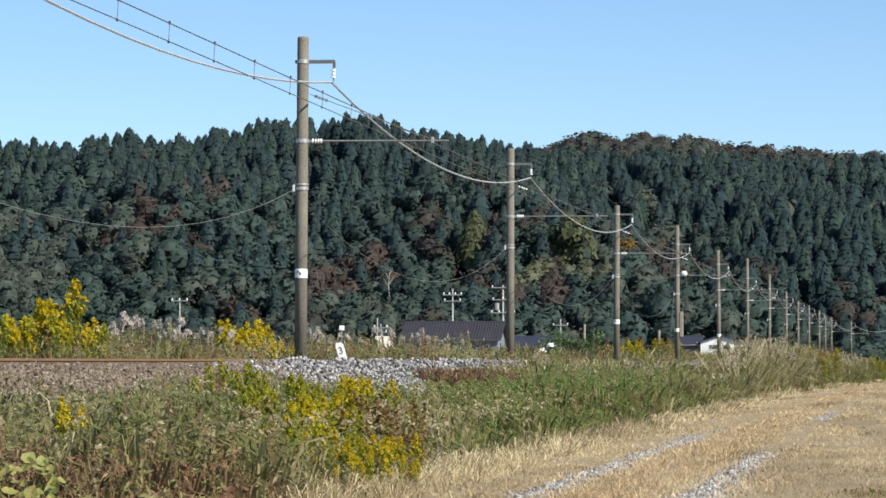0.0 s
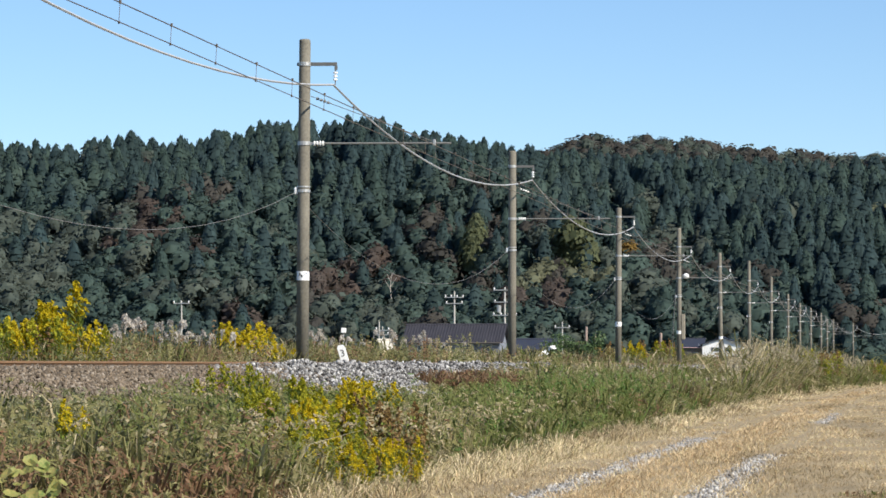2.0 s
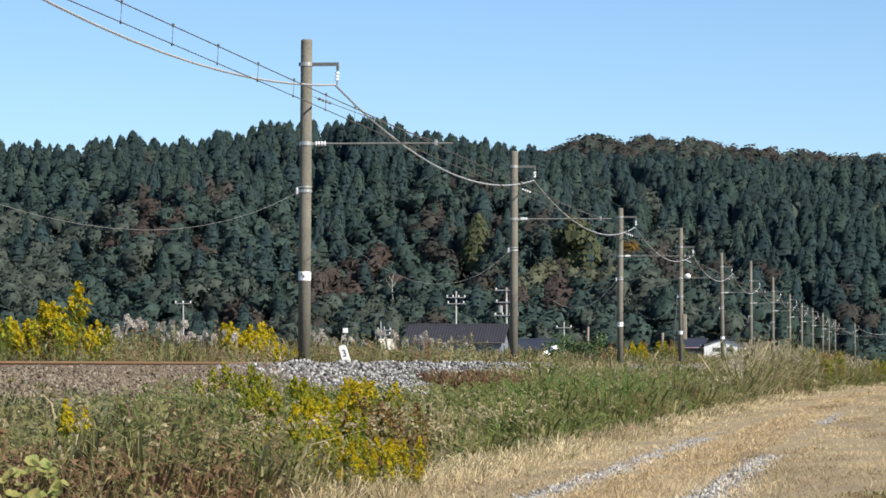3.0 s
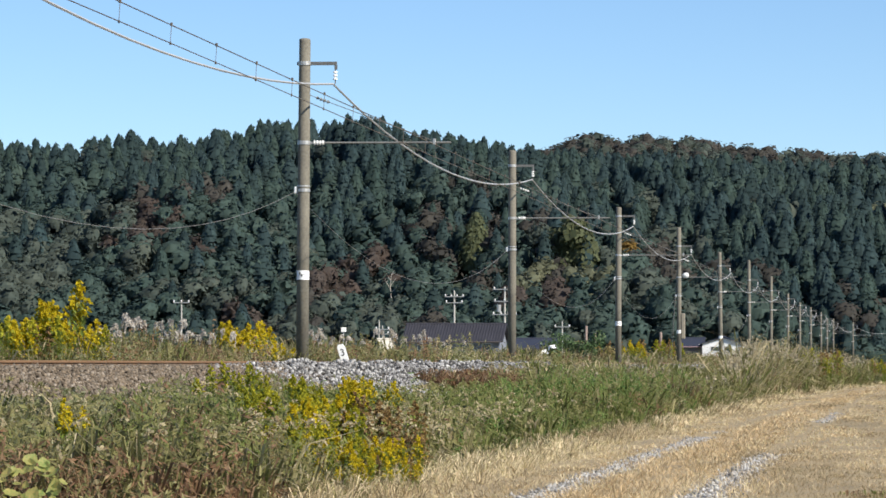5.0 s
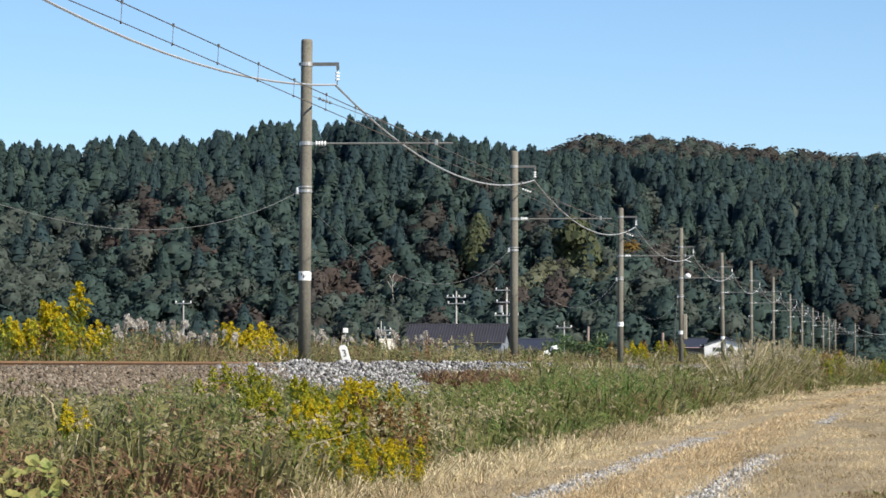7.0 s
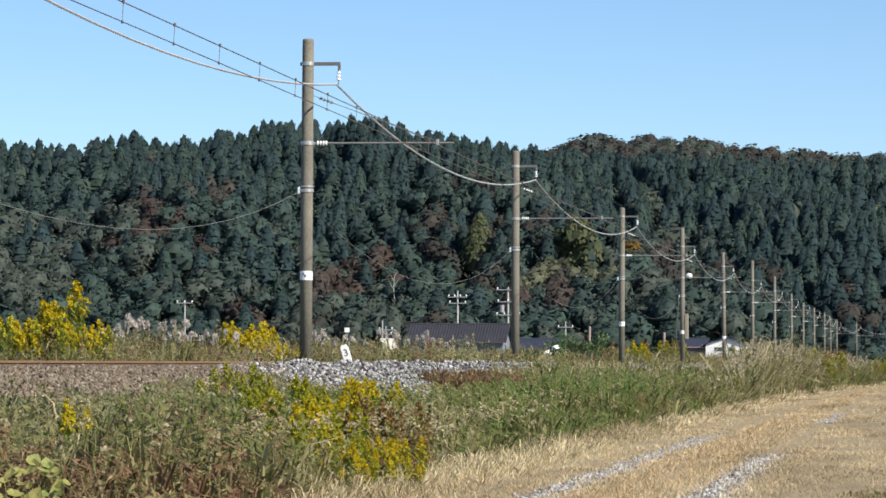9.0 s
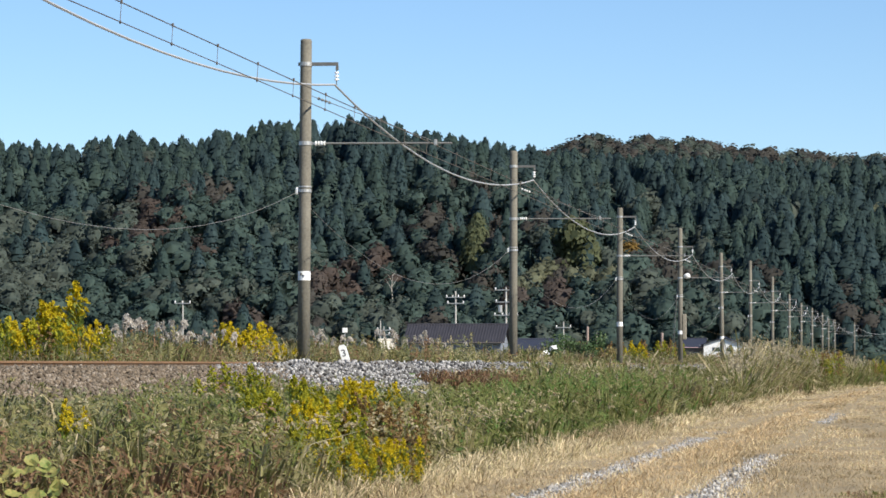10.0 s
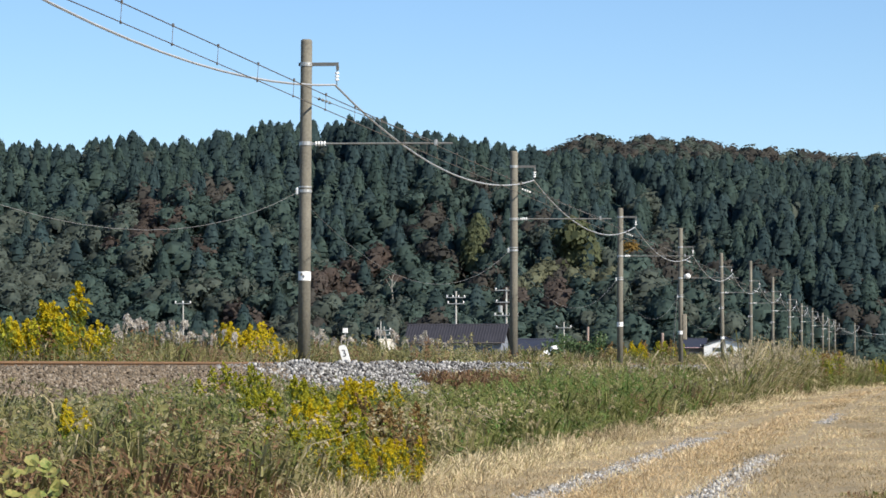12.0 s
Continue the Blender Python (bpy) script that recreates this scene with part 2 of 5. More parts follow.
def swept(name, profile, xoff, ys, m, parent=None, smooth=False):
    """A profile of (x, z) carried along the line of the track."""
    v, f, k = [], [], len(profile)
    for y in ys:
        v += [(xoff + float(bend(y)) + px, y, pz) for px, pz in profile]
    for i in range(len(ys) - 1):
        for j in range(k - 1):
            a = i * k + j
            f.append((a, a + 1, a + 1 + k, a + k))
    return mesh_object(name, v, f, [m], parent, smooth)


ty = list(np.arange(-120, 600, 20.0)) + list(np.arange(600, 830, 10.0))
bed = swept("ballast_bed", [(-2.6, 0.74), (-1.75, 1.06), (-1.2, 1.15), (1.2, 1.15), (1.55, 1.10), (2.5, 0.7)], TRACK_X, ty, M_BEDFILL)
tagged(bed, "low railway embankment of ballast", "trackbed", kind="structure")
RAIL = [(-0.0625, 0), (-0.0625, 0.012), (-0.012, 0.03), (-0.012, 0.11), (-0.034, 0.122), (-0.034, 0.148), (-0.028, 0.153), (0.028, 0.153),
        (0.034, 0.148), (0.034, 0.122), (0.012, 0.11), (0.012, 0.03), (0.0625, 0.012), (0.0625, 0)]
track = empty("railway_track", TRACK_X, 0, 0, "single railway track with rusty brown rails on ballast", "railway track")
for side in (-0.567, 0.567):
    r = swept("rail", [(a, b + RAIL_Z - 0.153) for a, b in RAIL], side, ty, M_RAIL, track)
    tagged(r, "rusty brown steel rail")
sl = bpy.data.meshes.new("sleeper")
bm = bmesh.new()
box(bm, -1.0, 1.0, -0.11, 0.11, -0.14, 0, 0.015)
bm.to_mesh(sl), bm.free()
sl.materials.append(M_SLEEPER)
for i in range(160):
    s = new("sleeper", sl)
    s.parent, s.location = track, (0, 30 + i * 0.62, 1.10)


def stones(n, place, size, seed):
    """n rough stones (bent octahedra); place(rng, n) gives their centres."""
    rng = np.random.default_rng(seed)
    c = place(rng, n)
    o = np.array([(1, 0, 0), (-1, 0, 0), (0, 1, 0), (0, -1, 0), (0, 0, 1), (0, 0, -1)], float)
    q = rng.normal(size=(len(c), 3, 3))
    q, _ = np.linalg.qr(q)
    s = rng.uniform(size[0], size[1], (len(c), 1, 1)) * rng.uniform(0.6, 1.25, (len(c), 6, 1))
    v = c[:, None] + (o[None] * s) @ q
    f = np.array([(0, 2, 4), (2, 1, 4), (1, 3, 4), (3, 0, 4), (2, 0, 5), (1, 2, 5), (3, 1, 5), (0, 3, 5)])
    return v.reshape(-1, 3), (np.arange(len(c))[:, None, None] * 6 + f[None]).reshape(-1, 3)


def bed_height(dx):
    return np.interp(dx, [-2.6, -1.75, -1.2, 1.2, 1.55, 2.5], [0.74, 1.06, 1.15, 1.15, 1.10, 0.7])


def shoulder(y0, y1, keep):
    def place(rng, n):
        dx, y = rng.uniform(0.66, 2.6, n), y0 + (y1 - y0) * rng.random(n) ** 1.25
        k = keep(y, dx, rng)
        dx, y = dx[k], y[k]
        heap = 0.09 * sstep(y, 52, 58) * (1 - sstep(y, 96, 104)) * np.exp(-((dx - 1.2) / 0.45) ** 2) * (1 + 0.5 * np.sin(y * 1.3))
        return np.stack([TRACK_X + dx, y, bed_height(dx) + heap * rng.random(len(y)) ** 0.5 + rng.uniform(-0.01, 0.04, len(y))], -1)
    return place


v, f = stones(23000, shoulder(36, 62, lambda y, d, r: y + r.normal(0, 2.0, len(y)) < 54), (0.020, 0.044), 1)
tagged(bulk("old_ballast", v, f, [M_RUSTBALLAST]), "rust-stained brown ballast stones", "ballast", kind="stuff")
v, f = stones(25000, shoulder(50, 175, lambda y, d, r: y + r.normal(0, 2.0, len(y)) > 54), (0.024, 0.055), 2)


def spill(rng, n):
    """Stones that ran down the slope beside the track."""
    u = rng.random(n)
    x = -10.5 + 1.5 * u + rng.normal(0, 0.06, n)
    y = 64.5 - 1.0 * u + rng.normal(0, 2.2 - 1.1 * u, n)
    return np.stack([x, y, np.maximum(land(x, y), 0) + 0.03 + 0.10 * rng.random(n) * (1 - u)], -1)


sv, sf = stones(2600, spill, (0.03, 0.06), 4)
v, f = np.concatenate([v, sv]), np.concatenate([f, sf + len(v)])
tagged(bulk("fresh_ballast", v, f, [M_BALLAST]), "pale grey fresh ballast stones", "ballast", kind="stuff")


def rut_place(rng, n):
    y = 26 + 70 * rng.random(n) ** 1.7
    side = rng.integers(0, 2, n)
    x = np.where(side == 0, -3.52, -2.04) + 0.16 * np.clip((52 - y) / 22, 0, 1) + rng.normal(0, 0.115, n)
    gap = np.where(side == 0, sstep(-y, -60, -50), sstep(-y, -46, -39) + sstep(y, 64, 68) * sstep(-y, -82, -78)) + 0.35 * np.sin(y * 0.9 + side) * (y > 36) - 0.25 * rng.random(n)
    k = gap > 0.42
    return np.stack([x, y, 0.018 + rng.uniform(0, 0.02, n)], -1)[k]


v, f = stones(15000, rut_place, (0.012, 0.03), 3)
tagged(bulk("rut_gravel", v, f, [M_GRAVEL]), "grey gravel lying in the wheel ruts", "gravel", kind="stuff")


# ---------------------------------------------------------------- poles of the overhead line
def disc_stack(bm, at, axis, n, pitch, r, core=0.02):
    prof = []
    for i in range(n):
        prof += [(i * pitch, core), (i * pitch + pitch * 0.15, r), (i * pitch + pitch * 0.6, r * 0.85), (i * pitch + pitch * 0.65, core)]
    return lathe(bm, prof, at, axis, 10)


POLE_OFF = dict(enumerate((-0.032, -0.09, 0.03, 0.0, 0.09, 0.05, 0.06, 0.07, -0.15, -0.17, 0.0, -0.3, -0.53, -0.58)))


def line_pole(i, top, lean_x=0.0, plate=True, r=0.16):
    y = POLE_Y + SPAN * i
    x = POLE_X + float(bend(y)) + POLE_OFF.get(i, 0.0)
    z0 = float(land(x, y)) - 0.1
    p = empty("railway_pole", x, y, z0, "weathered concrete railway pole with bracket arm and insulators", "utility pole", "poles along the railway")
    p.matrix_world = pose(x, y, z0, 0, lean_x, 0)
    H = top - z0
    at = lambda z: z - z0
    bm = lathe(bmesh.new(), [(0, r * 1.06), (H * 0.5, r), (H - 0.06, r * 0.94), (H - 0.02, r * 0.9), (H, r * 0.7)], sides=20)
    part("shaft", bm, M_CONC, p, smooth=False).data.polygons.foreach_set("use_smooth", [True] * 80 + [False] * 2)
    # feeder bracket: angle arm, clamp and hanging insulators
    zb = at(9.12)
    br = part("feeder_bracket", box(box(box(bmesh.new(), 0.1, 0.86, -0.04, 0.04, zb - 0.045, zb + 0.045), 0.8, 0.87, -0.035, 0.035, zb - 0.16, zb - 0.04), -0.2, -0.1, -0.05, 0.05, zb - 0.04, zb + 0.04), M_OLDSTEEL, p, "dull steel bracket arm")
    part("clamp", lathe(bmesh.new(), [(zb - 0.05, r * 1.07), (zb + 0.05, r * 1.07)], sides=16), M_GALV, br)
    bm = disc_stack(bmesh.new(), (0.82, 0, zb - 0.44), "z", 3, 0.09, 0.062)
    part("insulator", bm, M_PORC, br, "white porcelain insulator string")
    part("hanger", tube(bmesh.new(), [(0.82, 0, zb - 0.55), (0.82, 0, zb - 0.12)], 0.016), M_OLDSTEEL, br)
    # swinging bracket that carries the overhead wires
    za = at(7.03)
    arm = part("bracket_arm", tube(bmesh.new(), [(0.52, 0, za), (3.9, 0, za + 0.0)], 0.027, 8), M_ARM, p, "grey galvanised bracket tube")
    part("insulator", disc_stack(bmesh.new(), (0.26, 0, za), "x", 4, 0.075, 0.07), M_PORC, arm, "white porcelain insulator")
    part("clamp", lathe(bmesh.new(), [(za - 0.05, r * 1.1), (za + 0.05, r * 1.1)], sides=16), M_GALV, arm)
    part("hinge", box(bmesh.new(), r * 0.9, 0.28, -0.03, 0.03, za - 0.03, za + 0.03), M_GALV, arm)
    part("wire_clip", box(bmesh.new(), 3.42, 3.5, -0.03, 0.03, za - 0.06, za + 0.1, 0.01), M_GALV, arm)
    zt = at(8.28)
    tie = part("tie_rod", tube(bmesh.new(), [(r, 0, zt), (3.4, 0, za + 0.06)], 0.011, 6), M_OLDSTEEL, p)
    bm = bmesh.new()
    dv = Vector((3.4 - r, 0, za + 0.06 - zt)).normalized()
    for k in range(4):
        c = Vector((r, 0, zt)) + dv * (0.18 + 0.1 * k)
        tube(bm, [c, c + dv * 0.03, c + dv * 0.06], 0.045, 8, 0.03)
    part("insulator", bm, M_PORC if i != 0 else M_OLDSTEEL, tie)
    # cable clamp lower down
    zc = at(5.78)
    cl = part("cable_clamp", lathe(lathe(bmesh.new(), [(zc - 0.04, r * 1.12), (zc + 0.04, r * 1.12)], sides=16), [(zc + 0.09, r * 1.1), (zc + 0.13, r * 1.1)], sides=16), M_GALV, p, "galvanised band clamp")
    part("knob_insulator", lathe(bmesh.new(), [(zc - 0.1, 0.02), (zc - 0.08, 0.05), (zc + 0.06, 0.05), (zc + 0.1, 0.02)], (-r * 1.25, -0.05, 0), sides=8), M_PORC, cl)
    if plate:
        zp = at(3.55 if i == 0 else 3.38)
        pl = part("number_plate", lathe(bmesh.new(), [(zp - 0.12, r * 1.05), (zp + 0.12, r * 1.05)], sides=20), M_PLATE, p, "white painted number band")
        if i < 3:
            bm = bmesh.new()
            for k in range(2):
                box(bm, -0.07 + 0.05 * k, -0.035 + 0.05 * k, -r * 1.075, -r * 0.98, zp + 0.01 - 0.05 * k, zp + 0.07 - 0.05 * k)
            part("number_marks", bm, M_INK, pl)
    return p


TOPS = [9.78, 9.74, 9.6, 10.37, 10.24, 11.0, 10.7, 9.75, 9.5, 9.65, 9.6, 9.3, 9.75, 9.7, 9.6, 9.7, 9.7]
LEANS = [0.4, 0.2, 0.3, 0, -0.6, -0.2, 0.1, 0, 0.1, 0, 0, 0.1, 0, 0, 0, 0, 0]
line_pole(-1, 9.7)
poles = [line_pole(i, top, lean, plate=i in (0, 2, 3, 4)) for i, (top, lean) in enumerate(zip(TOPS, LEANS))]
part("switch_box", box(bmesh.new(), 0.15, 0.40, -0.15, 0.15, 2.2, 3.9, 0.03), M_BEIGE, poles[3], "tall beige switch box")
part("guy_wire", tube(tube(bmesh.new(), [(-0.15, 0, 6.2), (-0.75, 0.3, 0.15)], 0.014, 5), [(-0.15, 0, 6.2), (-0.55, -0.3, 0.15)], 0.014, 5), M_WIRE, poles[3])
part("post_insulator", lathe(bmesh.new(), [(0.17, 0.05), (0.3, 0.17), (0.42, 0.2), (0.55, 0.16), (0.62, 0.05)], (0.05, 0, 6.45), "x", 12), M_PORC, poles[3], "large white porcelain insulator")
part("switch_box", box(bmesh.new(), 0.15, 0.42, -0.15, 0.15, 1.3, 2.4, 0.03), M_BEIGE, poles[6], "beige switch box")


# ---------------------------------------------------------------- wires
def span_points(a, b, sag, n=16):
    a, b = Vector(a), Vector(b)
    return [a.lerp(b, k / n) - Vector((0, 0, 4 * sag * (k / n) * (1 - k / n))) for k in range(n + 1)]


def wire(name, label, x, z, sag, r, m, first=-1, last=16, wob=0.0):
    bm = bmesh.new()
    pts = []
    for i in range(first, last):
        y0, y1 = POLE_Y + SPAN * i, POLE_Y + SPAN * (i + 1)
        p = span_points((x + float(bend(y0)) + POLE_OFF.get(i, 0.0), y0, z), (x + float(bend(y1)) + POLE_OFF.get(i + 1, 0.0), y1, z), sag * (1 + wob * math.sin(i * 2.3)))
        pts += p if not pts else p[1:]
    tube(bm, pts, r, 5)
    ob = new(name, bpy.data.meshes.new(name))
    bm.to_mesh(ob.data), bm.free()
    ob.data.materials.append(m)
    return tagged(ob, label, "wire")


wire("feeder_wire", "thick grey feeder cable sagging between poles", POLE_X + 0.82, 8.57, 1.08, 0.028, M_FEED, wob=0.06)
wire("messenger_wire", "thin dark catenary wire above the track", POLE_X + 3.46, 6.98, 0.0, 0.011, M_COPPER)
wire("contact_wire", "dark overhead contact wire hung on droppers", POLE_X + 3.5, 6.63, -0.02, 0.010, M_COPPER)
wire("signal_cable", "thin sagging cable low on the poles", POLE_X - 0.2, 5.74, 1.82, 0.0065, M_WIRE, wob=0.03)
drop = bpy.data.meshes.new("dropper")
bm = tube(bmesh.new(), [(0, 0, 0), (0.02, 0, 0.32)], 0.006, 5)
lathe(bm, [(-0.02, 0.018), (0.03, 0.018)], (0, 0, 0), sides=6)
lathe(bm, [(-0.03, 0.022), (0.03, 0.022)], (0.02, 0, 0.33), sides=6)
bm.to_mesh(drop), bm.free()
drop.materials.append(M_COPPER)
for i in range(-1, 5):
    for k in range(13):
        d = new("dropper", drop)
        d.matrix_world = pose(POLE_X + 3.48, POLE_Y + SPAN * i + 0.13 + 3.6 * k, 6.64)
        tagged(d, "short dropper between the overhead wires", "wire", "droppers of the overhead wires")

# ---------------------------------------------------------------- woods on the hill
LEAF = dict(rough=0.85, island=0.25, through_light=0.5, spec=0.2)
# distance haze is put into these needle and leaf colours: bluer and paler
M_HAZED_CEDAR = [mat("hazed_dark_cedar_needles", (0.033, 0.057, 0.060), (0.051, 0.084, 0.079), 0.06, **LEAF),
           mat("hazed_cedar_needles", (0.042, 0.073, 0.067), (0.066, 0.101, 0.084), 0.06, **LEAF),
           mat("haze_blue_cedar_needles", (0.036, 0.066, 0.072), (0.057, 0.091, 0.091), 0.06, **LEAF)]
M_HAZED_BROAD = [mat("hazed_green_broad_leaves", (0.054, 0.090, 0.082), (0.084, 0.122, 0.102), 0.06, **LEAF),
           mat("hazed_olive_broad_leaves", (0.077, 0.102, 0.089), (0.113, 0.133, 0.109), 0.06, **LEAF),
           mat("hazed_russet_broad_leaves", (0.108, 0.082, 0.070), (0.088, 0.078, 0.070), 0.06, **LEAF),
           mat("hazed_yellow_broad_leaves", (0.167, 0.172, 0.106), (0.124, 0.143, 0.102), 0.06, **LEAF),
           mat("hazed_brown_bare_twigs", (0.092, 0.084, 0.074), (0.074, 0.074, 0.066), 0.06, **LEAF)]
M_BARK = mat("grey_brown_bark", (0.10, 0.08, 0.06), (0.15, 0.125, 0.10), 2, 0.9, bump=0.4)


def quads(c, nrm, size, rng, stretch=1.0, turn=0.35):
    """Leaf clumps: four-cornered scraps at c, facing nrm."""
    n = len(c)
    nrm = nrm / np.linalg.norm(nrm, axis=1, keepdims=True)
    up = np.where(np.abs(nrm[:, 2:3]) > 0.9, np.array([[1.0, 0, 0]]), np.array([[0, 0, 1.0]]))
    a = np.cross(up, nrm)
    a /= np.linalg.norm(a, axis=1, keepdims=True)
    b = np.cross(nrm, a)
    t = rng.uniform(0, 2 * math.pi, n)[:, None] if stretch == 1.0 else rng.normal(0, turn, n)[:, None]
    a, b = a * np.cos(t) + b * np.sin(t), b * np.cos(t) - a * np.sin(t)
    s = size[:, None]
    j = lambda: rng.uniform(0.55, 1.25, (n, 1))
    return np.stack([c - a * s * j(), c - b * s * stretch * j(), c + a * s * j(), c + b * s * stretch * j()], 1)


def cube_ball(n):
    """Corners of n x n patches on each side of a ball, as directions: (6 n n, 4, 3)."""
    g = np.linspace(-1, 1, n + 1)
    out = []
    for ax in range(3):
        for sg in (-1, 1):
            for i in range(n):
                for j in range(n):
                    q = []
                    for a, b in ((g[i], g[j]), (g[i + 1], g[j]), (g[i + 1], g[j + 1]), (g[i], g[j + 1])):
                        p = [0, 0, 0]
                        p[ax], p[(ax + 1) % 3], p[(ax + 2) % 3] = sg, a, b
                        q.append(p)
                    out.append(q)
    q = np.array(out, float)
    return q / np.linalg.norm(q, axis=-1, keepdims=True)


BALL = cube_ball(2)


def knob(rng, at, r, flat=0.85):
    """A knobbly rounded mass of foliage."""
    k = rng.normal(0, 2.2, (3, 3))
    bump = 1 + 0.13 * np.sin(BALL @ k + rng.uniform(0, 6, 3)).sum(-1, keepdims=True)
    return at + BALL * bump * r * np.array([1, 1, flat])


def cedar_shape(seed, n=130, wide=0.19):
    """A cedar one unit tall: a full, ragged cone of drooping tiers with sprays of needles standing out of it."""
    rng = np.random.default_rng(seed)
    Q = []
    tiers, sec = 7, 8
    full = lambda z: wide * np.clip(1.0 - z, 0, 1) ** 0.58 * (0.72 + 0.28 * np.clip((z - 0.1) / 0.25, 0, 1))
    for k in range(tiers):
        z1 = 0.14 + 0.86 * (k + 1.0) / tiers
        z0 = z1 - 0.86 / tiers * rng.uniform(1.2, 1.5)
        r0, r1 = full(max(z0, 0.1)) * rng.uniform(0.88, 1.06), full(z1) * 0.8
        a = (np.arange(sec) + rng.uniform(0, 1)) * 2 * math.pi / sec
        jag = rng.uniform(0.78, 1.12, sec)
        lo = np.stack([np.cos(a) * r0 * jag, np.sin(a) * r0 * jag, z0 + rng.uniform(-0.03, 0.03, sec)], -1)
        hi = np.stack([np.cos(a) * r1, np.sin(a) * r1, z1 + rng.uniform(-0.01, 0.01, sec)], -1)
        for i in range(sec):
            j = (i + 1) % sec
            Q.append([lo[i], lo[j], hi[j], hi[i]])
    h = 0.12 + 0.86 * rng.random(n) ** 0.9
    ang = rng.uniform(0, 2 * math.pi, n)
    rad = full(h) * rng.uniform(0.9, 1.12, n) + 0.004
    c = np.stack([np.cos(ang) * rad, np.sin(ang) * rad, h], -1)
    nrm = np.stack([np.cos(ang), np.sin(ang), 0.5 + 0 * ang], -1) + rng.normal(0, 0.25, (n, 3))
    return np.concatenate([np.array(Q), quads(c, nrm, 0.042 * rng.uniform(0.4, 1.2, n) * (1.15 - 0.6 * h), rng, 1.35)])


def broad_shape(seed, n=200, wide=0.36):
    """A broad-leaved crown one unit tall: a few dense boughs inside, ragged clumps of leaves all over them."""
    rng = np.random.default_rng(seed)
    k = 3
    a = np.arange(k) * 2.4 + rng.uniform(-0.6, 0.6, k)
    hh = np.array([0.26, 0.44, 0.62]) + rng.uniform(-0.05, 0.05, k)
    cen = np.stack([np.cos(a) * wide * 0.34, np.sin(a) * wide * 0.34, hh], -1)
    ball = np.array([0.72, 0.70, 0.58]) * wide * rng.uniform(0.85, 1.1, k)
    Q = [knob(rng, c, r * 0.82, 1.0) for c, r in zip(cen, ball)]
    pick = rng.integers(0, k, n)
    d = rng.normal(size=(n, 3))
    d /= np.linalg.norm(d, axis=1, keepdims=True)
    c = cen[pick] + d * (ball[pick] * rng.uniform(0.78, 1.16, n))[:, None]
    return np.concatenate(Q + [quads(c, d + np.array([[0, 0, 0.35]]) + rng.normal(0, 0.5, (n, 3)), 0.053 * rng.uniform(0.35, 1.35, n), rng)])


# stands of one kind on the slope: x, y, reach, kind (3 green, 4 olive, 5 russet, 6 yellow, 7 brown)
# olive stands left of x = -230 imitate the paler haze on that side
STANDS = [(-221, 930, 12, 5), (-208, 927, 7, 5), (-184, 890, 6, 5), (-166, 907, 6, 5), (-152, 917, 10, 5), (-168, 891, 6, 7), (-104, 886, 8, 5), (-120, 903, 6, 7), (-75, 925, 8, 7), (-84, 941, 6, 5), (-45, 898, 6, 7), (-42, 978, 6, 4), (-15, 979, 7, 6), (-98, 900, 11, 6), (-91, 916, 8, 4), (-177, 886, 6, 7), (-133, 867, 10, 7), (-221, 900, 10, 4), (-245, 909, 10, 4), (-251, 893, 10, 4), (-65, 989, 11, 3), (-27, 1045, 5, 7), (-62, 906, 10, 7), (-85, 880, 10, 3), (-155, 889, 8, 3), (-200, 909, 7, 3), (-262, 900, 22, 4), (-240, 935, 14, 4), (-275, 950, 12, 4), (-225, 890, 12, 3)]


def species(x, y, t, rng):
    """Which tree stands where: cedars in plantations, broad-leaved trees on the lower slope and in the folds."""
    n1 = np.sin(x * 0.031 + 1.0 + 0.6 * np.sin(y * 0.02)) + np.sin(y * 0.021 + x * 0.012) + 0.7 * np.sin(x * 0.083 - y * 0.03)
    cedar = 0.7 * n1 + 1.8 * sstep(x, -75, -25) + 3.0 * (t - 0.42) + rng.normal(0, 0.95, len(x)) > 0.0
    n2 = np.sin(x * 0.06 + 2.2) + np.sin(y * 0.045 + x * 0.02) + rng.normal(0, 0.7, len(x))
    far = t > 1.5
    cedar &= ~far
    kind = np.where(n2 > 1.9, 7, np.where(n2 > -0.9, 3, 4))
    kind = np.where(far, np.where(rng.random(len(x)) < 0.55, 7, 4), kind)
    kind = np.where(cedar, rng.integers(0, 3, len(x)), kind)
    for sx, sy, reach, sk in STANDS:
        near = ((x - sx) / reach) ** 2 + ((y - sy) / (reach * 1.3)) ** 2 + rng.normal(0, 0.22, len(x)) < 1.0
        kind = np.where(near & (rng.random(len(x)) < 0.55), sk, kind)
    return kind


# single trees that stand out on the slope: x, y, height
SINGLES = [(-124.9, 922, 18.0), (-97.5, 916, 20.0), (-106.0, 922, 14.0), (-82.8, 930, 14.0), (-146.2, 901, 14.5)]


